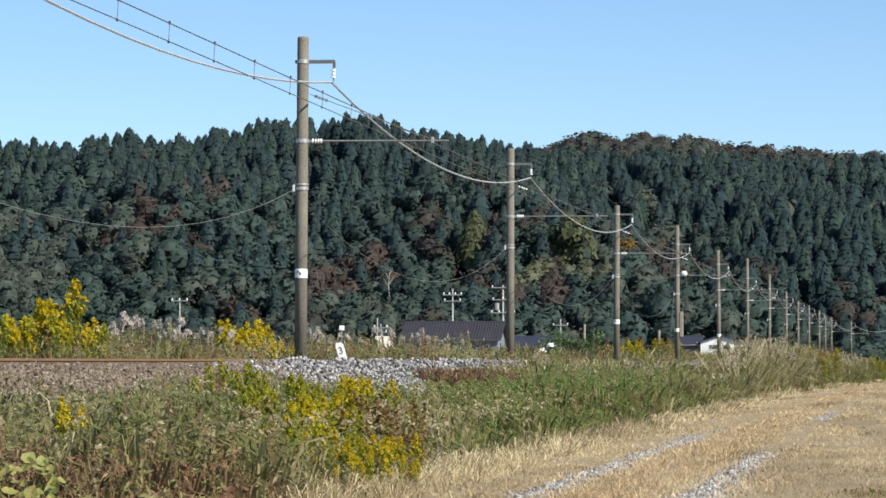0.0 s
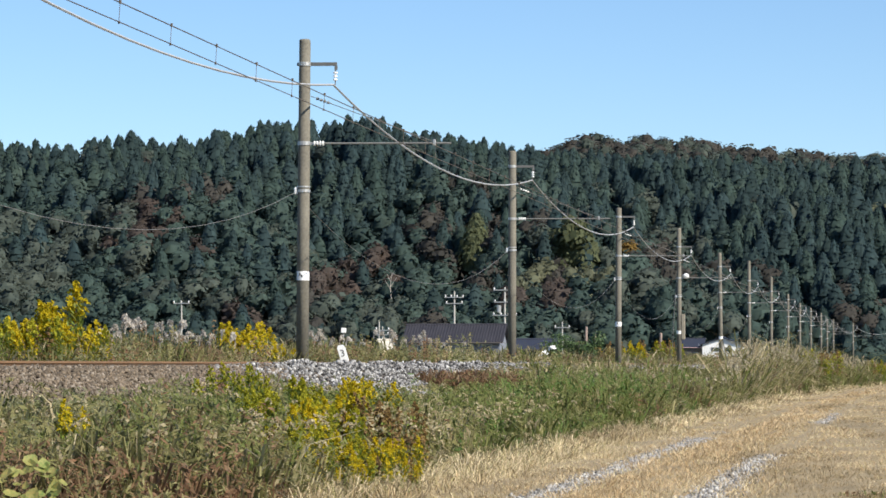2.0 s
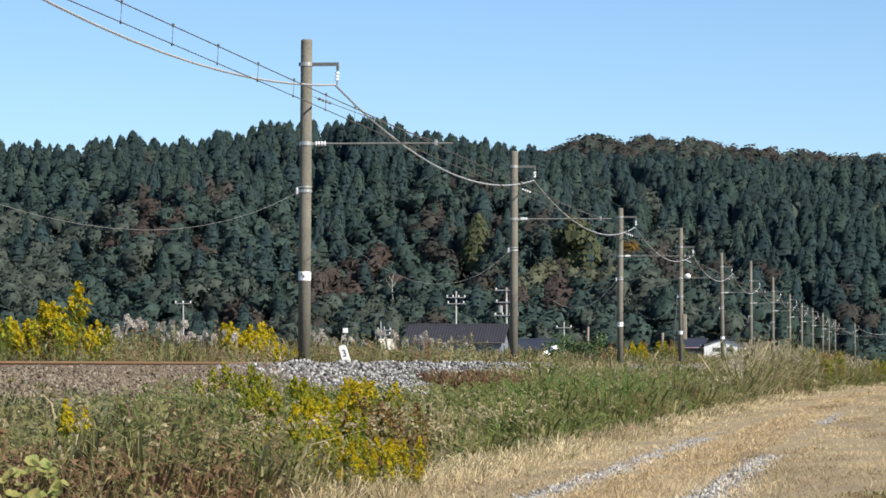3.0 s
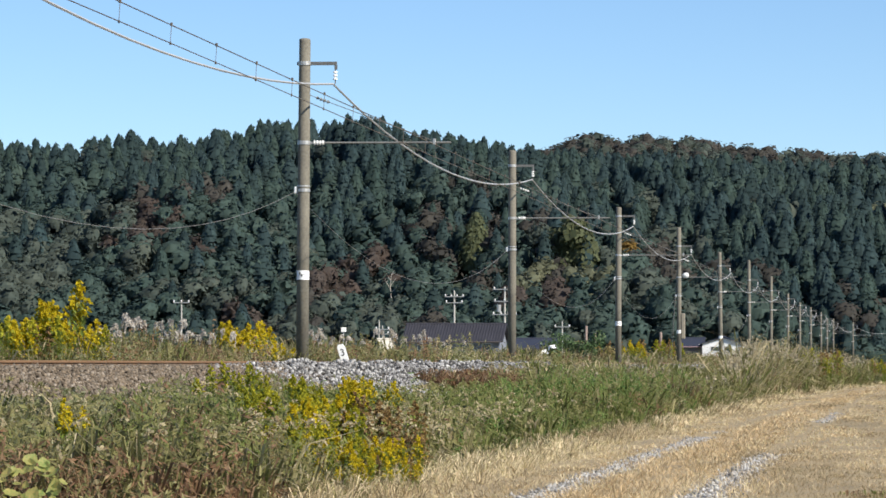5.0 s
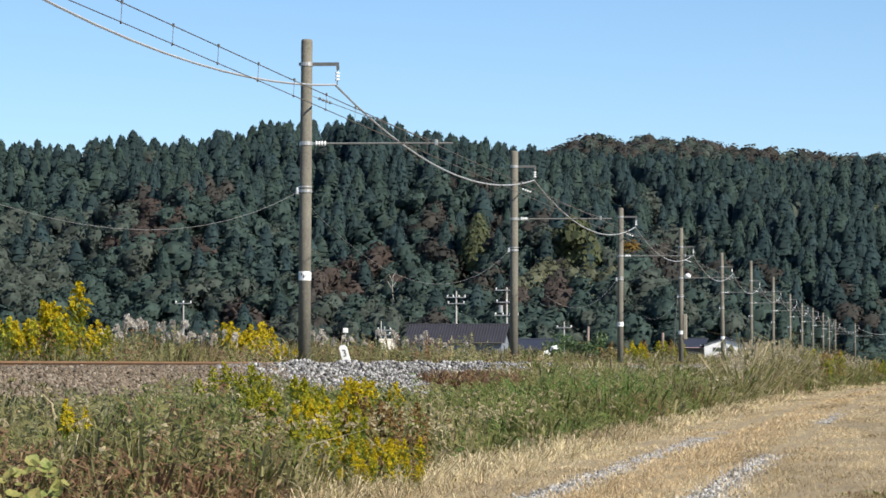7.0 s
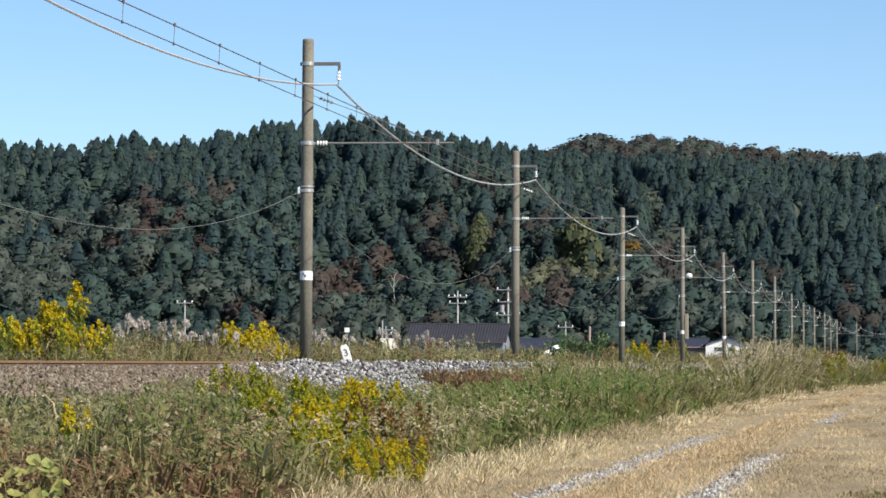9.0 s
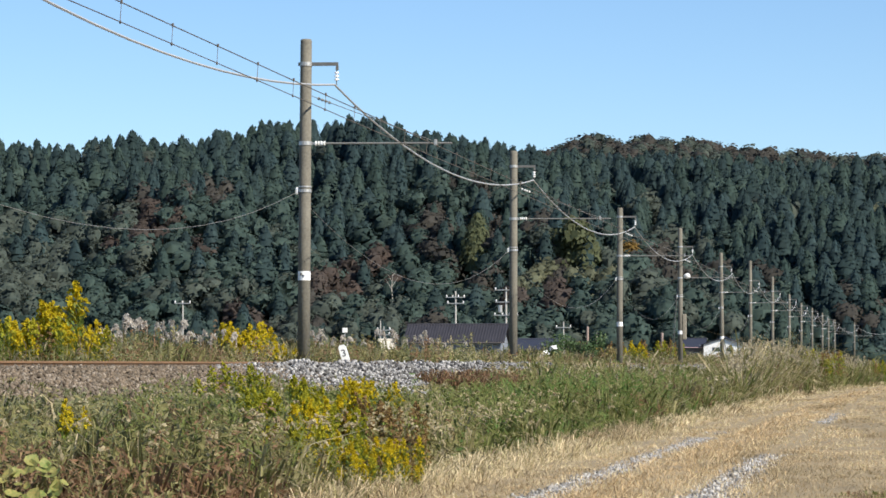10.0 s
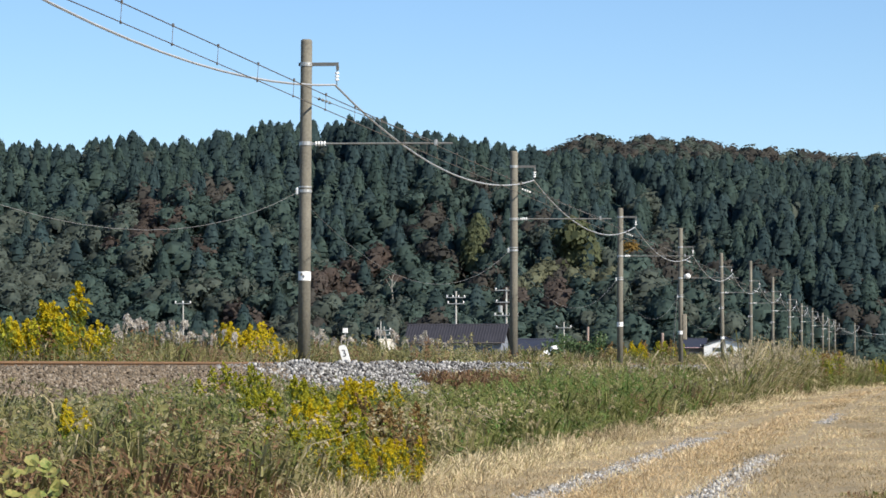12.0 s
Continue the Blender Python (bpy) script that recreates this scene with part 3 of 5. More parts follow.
def plant_woods():
    rng = np.random.default_rng(11)
    shapes = [cedar_shape(s, 110, w) for s, w in ((1, 0.27), (2, 0.31), (3, 0.24))] + [broad_shape(s, 200, w) for s, w in ((4, 0.40), (5, 0.46), (6, 0.37))]
    xs, ys = [], []
    for y in list(np.arange(856, 1064, 5.2)) + list(np.arange(1140, 1265, 8.0)):
        row = np.arange(-0.292 * y - 8, 6, 5.3) if y < 1100 else np.arange(-165, 20, 7.0)
        xs.append(row + rng.uniform(-2.4, 2.4, len(row))), ys.append(y + rng.uniform(-2.6, 2.6, len(row)))
    x, y = np.concatenate(xs), np.concatenate(ys)
    foot = hill_foot(x)
    t = (y - foot) / (1040 - foot)
    k = t > -0.06
    x, y, t = x[k], y[k], t[k]
    low = np.zeros(len(x), bool)
    ux, uy = rng.uniform(-305, 5, 420), rng.uniform(850, 960, 420)
    ut = (uy - hill_foot(ux)) / (1040 - hill_foot(ux))
    k = (ut > -0.08) & (ux > -0.292 * uy - 8)
    x, y, t, low = np.append(x, ux[k]), np.append(y, uy[k]), np.append(t, ut[k]), np.append(low, np.ones(k.sum(), bool))
    sp = species(x, y, t, rng)
    sp = np.where(low & (sp < 3), 3, sp)
    k = (sp < 3) | (rng.random(len(x)) < 0.74) | (t > 1.4) | low
    x, y, t, sp, low = x[k], y[k], t[k], sp[k], low[k]
    k = np.ones(len(x), bool)
    for sx, sy, sh in SINGLES:
        k &= ~((np.abs(x - sx) < sh * 0.2) & (y > sy - 12) & (y < sy + 3))
    x, y, t, sp, low = x[k], y[k], t[k], sp[k], low[k]
    z = land(x, y) - 0.4
    out, idx, nor = [], [], []
    for s in range(8):
        for v in range(3):
            pick = np.where((sp == s) & (np.arange(len(x)) % 3 == v))[0]
            if not len(pick):
                continue
            shape = shapes[v] if s < 3 else shapes[3 + v]
            n = len(pick)
            h = rng.uniform(10.5, 16.5, n) if s < 3 else rng.uniform(9.5, 15.5, n) * np.where(t[pick] > 1.4, 0.75, np.where(low[pick], 0.55, 1))
            a = rng.uniform(0, 2 * math.pi, n)
            w = (0.55 * h + 6.2) * rng.uniform(0.85, 1.25, n)
            q = shape[None]
            px_, py_ = q[..., 0] * np.cos(a)[:, None, None] - q[..., 1] * np.sin(a)[:, None, None], q[..., 0] * np.sin(a)[:, None, None] + q[..., 1] * np.cos(a)[:, None, None]
            vv = np.stack([x[pick][:, None, None] + px_ * w[:, None, None], y[pick][:, None, None] + py_ * w[:, None, None], z[pick][:, None, None] + q[..., 2] * h[:, None, None]], -1)
            mid = np.stack([x[pick], y[pick], z[pick]], -1)[:, None, None] + 0 * vv
            mid[..., 2] = (vv[..., 2] - 0.12 * h[:, None, None]) if s < 3 else z[pick][:, None, None] + 0.42 * h[:, None, None]
            d = vv - mid
            d /= np.linalg.norm(d, axis=-1, keepdims=True) + 1e-6
            face = np.cross(vv[:, :, 1] - vv[:, :, 0], vv[:, :, 3] - vv[:, :, 0])
            face /= np.linalg.norm(face, axis=-1, keepdims=True) + 1e-9
            turn = (face * d.mean(2)).sum(-1) < 0
            face[turn] *= -1
            vv[turn], d[turn] = vv[turn][:, ::-1], d[turn][:, ::-1]
            out.append(vv.reshape(-1, 4, 3))
            nor.append((d * 0.75 + 0.5 * face[:, :, None] + rng.normal(0, 0.10, d.shape)).reshape(-1, 3))
            idx.append(np.full(n * len(shape), s))
    v = np.concatenate(out)
    ob = bulk("hillside_woods", v.reshape(-1, 3), np.arange(len(v) * 4).reshape(-1, 4), M_HAZED_CEDAR + M_HAZED_BROAD, np.concatenate(idx), normals=np.concatenate(nor))
    return tagged(ob, "mixed autumn woods of cedars and broad-leaved trees", "woods", kind="stuff")


plant_woods()

# ---------------------------------------------------------------- grass and weeds
GRASS = dict(rough=0.65, island=0.28, through_light=0.42, spec=0.25)
M_G = [mat("green_grass_blades", (0.115, 0.150, 0.036), (0.180, 0.200, 0.055), 0.6, c3=(0.22, 0.225, 0.085), **GRASS),
       mat("olive_grass_blades", (0.175, 0.170, 0.062), (0.245, 0.225, 0.088), 0.6, c3=(0.31, 0.28, 0.135), **GRASS),
       mat("dry_grass_blades", (0.46, 0.385, 0.225), (0.36, 0.30, 0.17), 0.6, c3=(0.52, 0.45, 0.29), **GRASS),
       mat("russet_weed_leaves", (0.24, 0.128, 0.070), (0.200, 0.135, 0.075), 0.6, c3=(0.29, 0.20, 0.11), **GRASS),
       mat("bright_green_blades", (0.085, 0.170, 0.036), (0.125, 0.195, 0.048), 0.6, c3=(0.19, 0.24, 0.075), **GRASS),
       mat("grey_green_weed_leaves", (0.150, 0.165, 0.068), (0.205, 0.210, 0.100), 0.6, c3=(0.27, 0.265, 0.16), **GRASS)]


def blades(rng, x, y, z, h, w, lean):
    """Curved tapering blades: one quad and one point each, split into three triangles."""
    n = len(x)
    a = rng.uniform(0, 2 * math.pi, n)
    side = np.stack([np.cos(a), np.sin(a), 0 * a], -1) * (w / 2)[:, None]
    b = rng.uniform(0, 2 * math.pi, n)
    d = np.stack([np.cos(b), np.sin(b), 0 * b], -1) * (h * lean)[:, None]
    base = np.stack([x, y, z], -1)
    mid = base + d * 0.35 + np.stack([0 * h, 0 * h, h * 0.62], -1)
    tip = base + d + np.stack([0 * h, 0 * h, h * (1 - 0.35 * lean)], -1)
    v = np.stack([base - side, base + side, mid + side * 0.8, mid - side * 0.8, tip], 1).reshape(-1, 3)
    i = np.arange(n)[:, None] * 5
    f = np.concatenate([i + np.array([[0, 1, 2]]), i + np.array([[0, 2, 3]]), i + np.array([[3, 2, 4]])], 1).reshape(-1, 3)
    return v, f


def leaf_scraps(rng, x, y, z, size, long=1.7):
    c = np.stack([x, y, z], -1)
    nrm = rng.normal(0, 0.6, (len(x), 3)) + np.array([[0.2, -0.5, 0.7]])
    q = quads(c, nrm, size, rng, long, 1.0)
    v = q.reshape(-1, 3)
    i = np.arange(len(x))[:, None] * 4
    return v, np.concatenate([i + np.array([[0, 1, 2]]), i + np.array([[0, 2, 3]])], 1).reshape(-1, 3)


def patchy(x, y, k):
    return np.sin(x * 1.9 * k + 1.3 * np.sin(y * 0.7 * k)) + np.sin(y * 1.1 * k + 2 * np.sin(x * 0.9 * k + 1)) + 0.6 * np.sin(x * 4.3 * k - y * 2.7 * k)


def bank_height(x, y):
    """How tall the weeds stand between path and track."""
    tall = sstep(y + 16.0 * (x + 5.0), 76, 98)
    low = np.clip((-x - 4.75) / 0.5, 0.25, 1)
    near_track = 1 - 0.6 * sstep(-x, 8.4, 10.0) * (1 - sstep(y, 70, 90))
    dip = 1 - 0.75 * np.exp(-((x + 9.3) / 0.85) ** 2 - ((y - 61) / 6.5) ** 2)
    return dip * (0.42 + 0.13 * sstep(y, 50, 66) * near_track + (0.92 + 0.16 * patchy(x, y * 0.4, 0.7)) * tall * sstep(-x, 4.6, 6.0) * (1 - 0.5 * sstep(y, 150, 240))) * low * near_track


def mix_kinds(x, y, rng):
    p, q, r = patchy(x, y, 1.0), patchy(x + 31, y + 9, 0.6), patchy(x - 12, y, 0.35)
    n = len(x)
    k = np.where(p + rng.normal(0, 0.5, n) > 1.35, 2, 1)
    k = np.where(q + rng.normal(0, 0.4, n) > 0.0, 0, k)
    k = np.where(r + 0.5 * q + rng.normal(0, 0.8, n) > 2.3, 3, k)
    zone = lambda cx, cy, rx, ry: np.exp(-((x - cx) / rx) ** 2 - ((y - cy) / ry) ** 2)
    grey = 0.8 * zone(-9.6, 38, 1.3, 7) + 0.5 * zone(-8.2, 30, 0.9, 4)
    k = np.where(rng.random(n) < grey, 5, k)
    lush = 0.8 * zone(-5.6, 47, 0.9, 9) + 0.45 * zone(-5.4, 64, 0.6, 9) + 0.6 * zone(-8.6, 46, 0.8, 5)
    k = np.where(rng.random(n) < lush, np.where(rng.random(n) < 0.7, 0, 4), k)
    tan = 0.85 * zone(-6.05, 36.5, 0.55, 4.5) + 0.5 * zone(-9.8, 96, 1.2, 9)
    k = np.where(rng.random(n) < tan, 2, k)
    green = np.exp(-((y - 72) / 12) ** 2) * np.exp(-((x + 7.4) / 1.4) ** 2)
    k = np.where(rng.random(n) < green * 0.85, 4, k)
    red = 0.95 * np.exp(-((y - 74) / 6) ** 2) * (x < -9.3) * (x > -10.4) + 0.7 * zone(-5.9, 23.8, 1.5, 3.0) * (patchy(x, y, 0.8) > -0.9)
    k = np.where(rng.random(n) < red, 3, k)
    reed = (bank_height(x, y) > 0.85) & (rng.random(n) < 0.7)
    return np.where(reed, np.where(rng.random(n) < 0.5, 2, np.where(rng.random(n) < 0.75, 1, 0)), k)


def tufts(rng, cx, cy, cz, ch, kind, per, width, spread, flop=1.0):
    """Grass grows in tufts: each blade leans out from its tuft, and all of a tuft share a drift."""
    n = len(cx)
    i = np.repeat(np.arange(n), per)
    m = len(i)
    a, r = rng.uniform(0, 2 * math.pi, m), spread * np.sqrt(rng.random(m))
    h = ch[i] * rng.uniform(0.55, 1.1, m)
    drift = rng.normal(0, 0.32, (n, 2)) * flop
    x, y = cx[i] + r * np.cos(a), cy[i] + r * np.sin(a)
    lean = rng.uniform(0.1, 0.95, m) * h * flop
    dx, dy = np.cos(a) * lean + drift[i, 0] * h, np.sin(a) * lean + drift[i, 1] * h
    w = width * rng.uniform(0.5, 1.5, m)
    t = rng.uniform(0, math.pi, m)
    side = np.stack([np.cos(t), np.sin(t), 0 * t], -1) * (w / 2)[:, None]
    base = np.stack([x, y, cz[i]], -1)
    nod = rng.uniform(0.3, 1.0, m)
    mid = base + np.stack([dx * 0.4, dy * 0.4, h * 0.75], -1)
    tip = base + np.stack([dx * 1.15, dy * 1.15, h * nod], -1)
    v = np.stack([base - side * 0.7, base + side * 0.7, mid + side, mid - side, tip], 1).reshape(-1, 3)
    j = np.arange(m)[:, None] * 5
    f = np.concatenate([j + np.array([[0, 1, 2]]), j + np.array([[0, 2, 3]]), j + np.array([[3, 2, 4]])], 1).reshape(-1, 3)
    own = np.where(rng.random(m) < 0.9, kind[i], rng.integers(0, 3, m))
    return v, f, np.repeat(own, 3)


def weeds_between():
    rng = np.random.default_rng(21)
    V, F, K, base = [], [], [], 0
    for y0, y1, n, per, w in ((22, 60, 6200, 11, 0.022), (60, 110, 4300, 10, 0.028), (110, 260, 3000, 12, 0.045)):
        y = rng.uniform(y0, y1, n)
        x = rng.uniform(-11.4, -4.7, n) + path_shift(y)
        k = (x > -0.30 * y - 0.5) & ((x > -10.35 + 0.35 * np.sin(y * 0.8)) | (y + 2 * np.sin(x * 5) + rng.normal(0, 2, n) > 75 + 22 * np.maximum(-x - 10.5, 0)))
        x, y = x[k], y[k]
        on_bed = x < -10.0
        h = bank_height(x - path_shift(y), y) * rng.uniform(0.55, 1.2, len(x)) * (1 + 0.33 * patchy(x, y, 0.9))
        h = np.maximum(np.where(on_bed, h * 0.33, h), 0.10)
        z = np.maximum(land(x, y), np.where(on_bed, bed_height(x - TRACK_X), 0)) - 0.02
        v, f, kk = tufts(rng, x, y, z, h, mix_kinds(x, y, rng), per, w, 0.13, 1.0 if y1 < 61 else 1.4)
        V.append(v), F.append(f + base), K.append(kk)
        base += len(v)
    # low russet weeds where the stones give out
    y, x = rng.uniform(67.5, 81, 700), rng.uniform(-10.35, -9.3, 700)
    v, f, kk = tufts(rng, x, y, np.maximum(land(x, y), bed_height(x - TRACK_X)) - 0.02, rng.uniform(0.15, 0.38, 700), np.full(700, 3), 14, 0.022, 0.16)
    V.append(v), F.append(f + base), K.append(kk)
    base += len(v)
    # a few low green tufts in the dry grass of the path
    y, x = rng.normal(29.1, 0.3, 24), rng.normal(-0.34, 0.13, 24)
    v, f, kk = tufts(rng, x, y, np.full(24, 0.03), rng.uniform(0.05, 0.11, 24), np.array([0, 3] * 12), 14, 0.012, 0.06)
    V.append(v), F.append(f + base), K.append(kk)
    base += len(v)
    # leafy weeds: long leaves set round upright stems
    n = 4600
    y = 22 + 70 * rng.random(n) ** 1.15
    x = rng.uniform(-10.0, -5.0, n)
    k = x > -0.30 * y - 0.5
    x, y = x[k], y[k]
    h = bank_height(x, y) * rng.uniform(0.6, 1.35, len(x)) * (1 + 0.30 * patchy(x, y, 0.9))
    kind = mix_kinds(x, y, rng)
    i = np.repeat(np.arange(len(x)), 34)
    u = rng.random(len(i)) ** 0.7
    a = rng.uniform(0, 2 * math.pi, len(i))
    r = rng.uniform(0.01, 0.13, len(i)) * (1.15 - 0.75 * u)
    lx, ly = rng.normal(0, 0.12, len(x))[i] * u, rng.normal(0, 0.12, len(x))[i] * u
    v, f = leaf_scraps(rng, x[i] + lx + r * np.cos(a), y[i] + ly + r * np.sin(a), land(x, y)[i] + h[i] * u, rng.uniform(0.006, 0.0145, len(i)), 3.6)
    V.append(v), F.append(f + base), K.append(np.repeat(np.where(kind == 2, 1, kind)[i], 2))
    base += len(v)
    # nodding seed heads of foxtail grass
    n = 2600
    y, x = 24 + 66 * rng.random(n) ** 1.2, rng.uniform(-9.6, -4.9, n)
    zone = np.exp(-((x + 6.0) / 0.7) ** 2 - ((y - 37) / 6) ** 2) + 0.12 * (y < 58)
    k = (rng.random(n) < zone) & (x > -0.30 * y - 0.5)
    x, y = x[k], y[k]
    h = bank_height(x, y) * rng.uniform(0.85, 1.3, len(x)) + 0.05
    i = np.repeat(np.arange(len(x)), 12)
    u = np.tile(np.linspace(0, 1, 12), len(x))
    side = rng.choice([-1.0, 1.0], len(x))[i]
    v, f = leaf_scraps(rng, x[i] + side * 0.075 * u ** 1.5 + rng.normal(0, 0.006, len(i)), y[i] + rng.normal(0, 0.008, len(i)), land(x, y)[i] + h[i] + 0.05 * np.sin(u * 2.6) + rng.normal(0, 0.006, len(i)), rng.uniform(0.010, 0.019, len(i)), 1.4)
    V.append(v), F.append(f + base), K.append(np.repeat(np.full(len(i), 2), 2))
    ob = bulk("bank_weeds", np.concatenate(V), np.concatenate(F), M_G, np.concatenate(K))
    tagged(ob, "tangled green and drying weeds beside the railway", "weeds", kind="stuff")


def weeds_beyond():
    rng = np.random.default_rng(22)
    V, F, K, base = [], [], [], 0
    for y0, y1, n, per, w in ((42, 100, 3900, 12, 0.022), (100, 330, 3400, 11, 0.045)):
        y = rng.uniform(y0, y1, n)
        x = rng.uniform(-23, -14.7, n)
        k = x > -0.30 * y - 1
        x, y = x[k], y[k]
        hh = (0.45 + 0.72 * sstep(-x, 15.4, 17.6) + 0.0012 * np.clip(y - 60, 0, 180) + 0.10 * patchy(x, y, 0.5)) * rng.uniform(0.65, 1.2, len(x))
        kind = np.where(rng.random(len(x)) < 0.22, 2, np.where(rng.random(len(x)) < 0.62, 1, np.where(rng.random(len(x)) < 0.75, 0, 3)))
        v, f, kk = tufts(rng, x, y, land(x, y) - 0.02, hh, kind, per, w, 0.15)
        V.append(v), F.append(f + base), K.append(kk)
        base += len(v)
    # seeding weeds: soft masses of small dry leaves
    n = 1500
    y = 60 + 150 * rng.random(n) ** 1.2
    x = rng.uniform(-18.4, -15.3, n)
    k = (x > -0.30 * y - 1) & (patchy(x, y * 0.5, 0.9) > -0.8)
    x, y = x[k], y[k]
    h = rng.uniform(0.55, 1.15, len(x)) * (1 + 0.12 * patchy(x, y, 0.4)) + 0.15 * sstep(y, 84, 110)
    h *= 1 - 0.4 * sstep(y, 115, 135)
    pk = patchy(x, y * 0.6, 0.5) + rng.normal(0, 0.5, len(x))
    kind = np.where(pk > 1.3, 2, np.where(pk > 0.3, 1, np.where(pk > -0.5, 5, np.where(pk > -1.1, 3, 1))))
    i = np.repeat(np.arange(len(x)), 38)
    u = rng.random(len(i)) ** 0.6
    a = rng.uniform(0, 2 * math.pi, len(i))
    r = rng.uniform(0.02, 0.20, len(i)) * (1.2 - 0.85 * u)
    v, f = leaf_scraps(rng, x[i] + r * np.cos(a), y[i] + r * np.sin(a), land(x, y)[i] + h[i] * u, rng.uniform(0.010, 0.022, len(i)) * (1 + 0.006 * (y[i] - 60)), 2.4)
    V.append(v), F.append(f + base), K.append(np.repeat(kind[i], 2))
    ob = bulk("trackside_grass", np.concatenate(V), np.concatenate(F), M_G, np.concatenate(K))
    tagged(ob, "drying tall grass beyond the track", "grass", kind="stuff")


def straw_on_path():
    rng = np.random.default_rng(23)
    V, F, K, base = [], [], [], 0
    bare = lambda x: np.exp(-((x + 3.44) / 0.2) ** 2) + np.exp(-((x + 1.96) / 0.2) ** 2)

    def tone(x, y):
        n = len(x)
        k = np.where(rng.random(n) < 0.85 * sstep(-x, 3.75, 4.2), 0, np.where(rng.random(n) < 0.8 * np.exp(-((x + 2.75) / 0.55) ** 2), 1, rng.integers(0, 2, n)))
        worn = patchy(x * 1.3, y * 0.22, 1.0) + 2.1 * sstep(x, -1.8, -0.7) + rng.normal(0, 0.7, n) > 1.3
        return np.where(worn, 2, k)

    for y0, y1, n, w in ((25, 45, 40000, 0.005), (45, 80, 22000, 0.009), (80, 140, 14000, 0.015), (140, 280, 9000, 0.03)):
        y = rng.uniform(y0, y1, n)
        x = rng.uniform(-5.0, 1.0, n)
        k = rng.random(n) > bare(x) * 0.9
        x, y = x[k], y[k]
        h = 0.045 * rng.uniform(0.3, 1.5, len(x)) * (1 + 0.5 * patchy(x, y * 0.4, 1.1).clip(-1, 1.6))
        v, f = blades(rng, x + path_shift(y), y, 0.045 + 0 * x, h, w * rng.uniform(0.6, 1.4, len(x)), rng.uniform(0.5, 2.6, len(x)))
        V.append(v), F.append(f + base), K.append(np.repeat(tone(x, y), 3))
        base += len(v)
    for y0, y1, n, per, w in ((25, 55, 3600, 14, 0.0065), (55, 110, 2000, 12, 0.012), (110, 280, 1300, 10, 0.026)):
        y = rng.uniform(y0, y1, n)
        x = rng.uniform(-5.15, 1.0, n)
        k = (rng.random(n) > bare(x) * 0.97) & ((patchy(x * 0.9, y * 0.35, 1.0) + rng.normal(0, 0.8, n) > 0.2) | (x < -4.2))
        x, y = x[k], y[k]
        h = (0.05 + 0.20 * sstep(-x, 4.0, 4.8) + 0.05 * np.exp(-((x + 2.75) / 0.4) ** 2)) * rng.uniform(0.5, 1.4, len(x))
        v, f, kk = tufts(rng, x + path_shift(y), y, 0.045 + 0 * x, h, tone(x, y), per, w, 0.13, 1.9)
        V.append(v), F.append(f + base), K.append(np.clip(kk, 0, 2))
        base += len(v)
    tagged(bulk("straw_grass", np.concatenate(V), np.concatenate(F), M_STRAW, np.concatenate(K)), "short dry straw-coloured mown grass", "grass", kind="stuff")


weeds_between()
weeds_beyond()
straw_on_path()

# ---------------------------------------------------------------- flowering weeds
M_GOLD = mat("goldenrod_flowers", (0.66, 0.52, 0.02), (0.56, 0.44, 0.02), 3, 0.7, island=0.18, c3=(0.48, 0.40, 0.03), through_light=0.45, spec=0.15)
M_GOLDGREEN = mat("budding_goldenrod", (0.44, 0.41, 0.035), (0.29, 0.32, 0.04), 3, 0.7, island=0.2, c3=(0.50, 0.43, 0.03), through_light=0.45, spec=0.15)
M_RUSTY = mat("withered_brown_flowers", (0.27, 0.165, 0.065), (0.20, 0.125, 0.06), 3, 0.8, island=0.25, c3=(0.34, 0.24, 0.08), through_light=0.2)
M_GLEAF = mat("goldenrod_leaves", (0.155, 0.220, 0.040), (0.200, 0.255, 0.050), 2, 0.6, island=0.25, c3=(0.26, 0.27, 0.055), through_light=0.42)
M_STEM = mat("weed_stems", (0.14, 0.13, 0.055), (0.17, 0.12, 0.06), 3, 0.8)
M_PLUME = mat("silver_grass_plumes", (0.62, 0.575, 0.51), (0.48, 0.44, 0.39), 3, 0.8, island=0.3, c3=(0.34, 0.295, 0.25), through_light=0.35, spec=0.1)
M_REED = mat("faded_reed_plumes", (0.46, 0.405, 0.29), (0.36, 0.315, 0.215), 3, 0.8, island=0.3, c3=(0.26, 0.21, 0.13), through_light=0.35, spec=0.1)
M_KUDZU = mat("broad_vine_leaves", (0.135, 0.195, 0.055), (0.33, 0.27, 0.095), 6, 0.6, island=0.35, through_light=0.35)


def scraps_mesh(name, q, m):
    """A mesh of four-cornered scraps."""
    me = bpy.data.meshes.new(name)
    v = q.reshape(-1, 3)
    me.from_pydata(v.tolist(), [], np.arange(len(v)).reshape(-1, 4).tolist())
    me.materials.append(m)
    return me


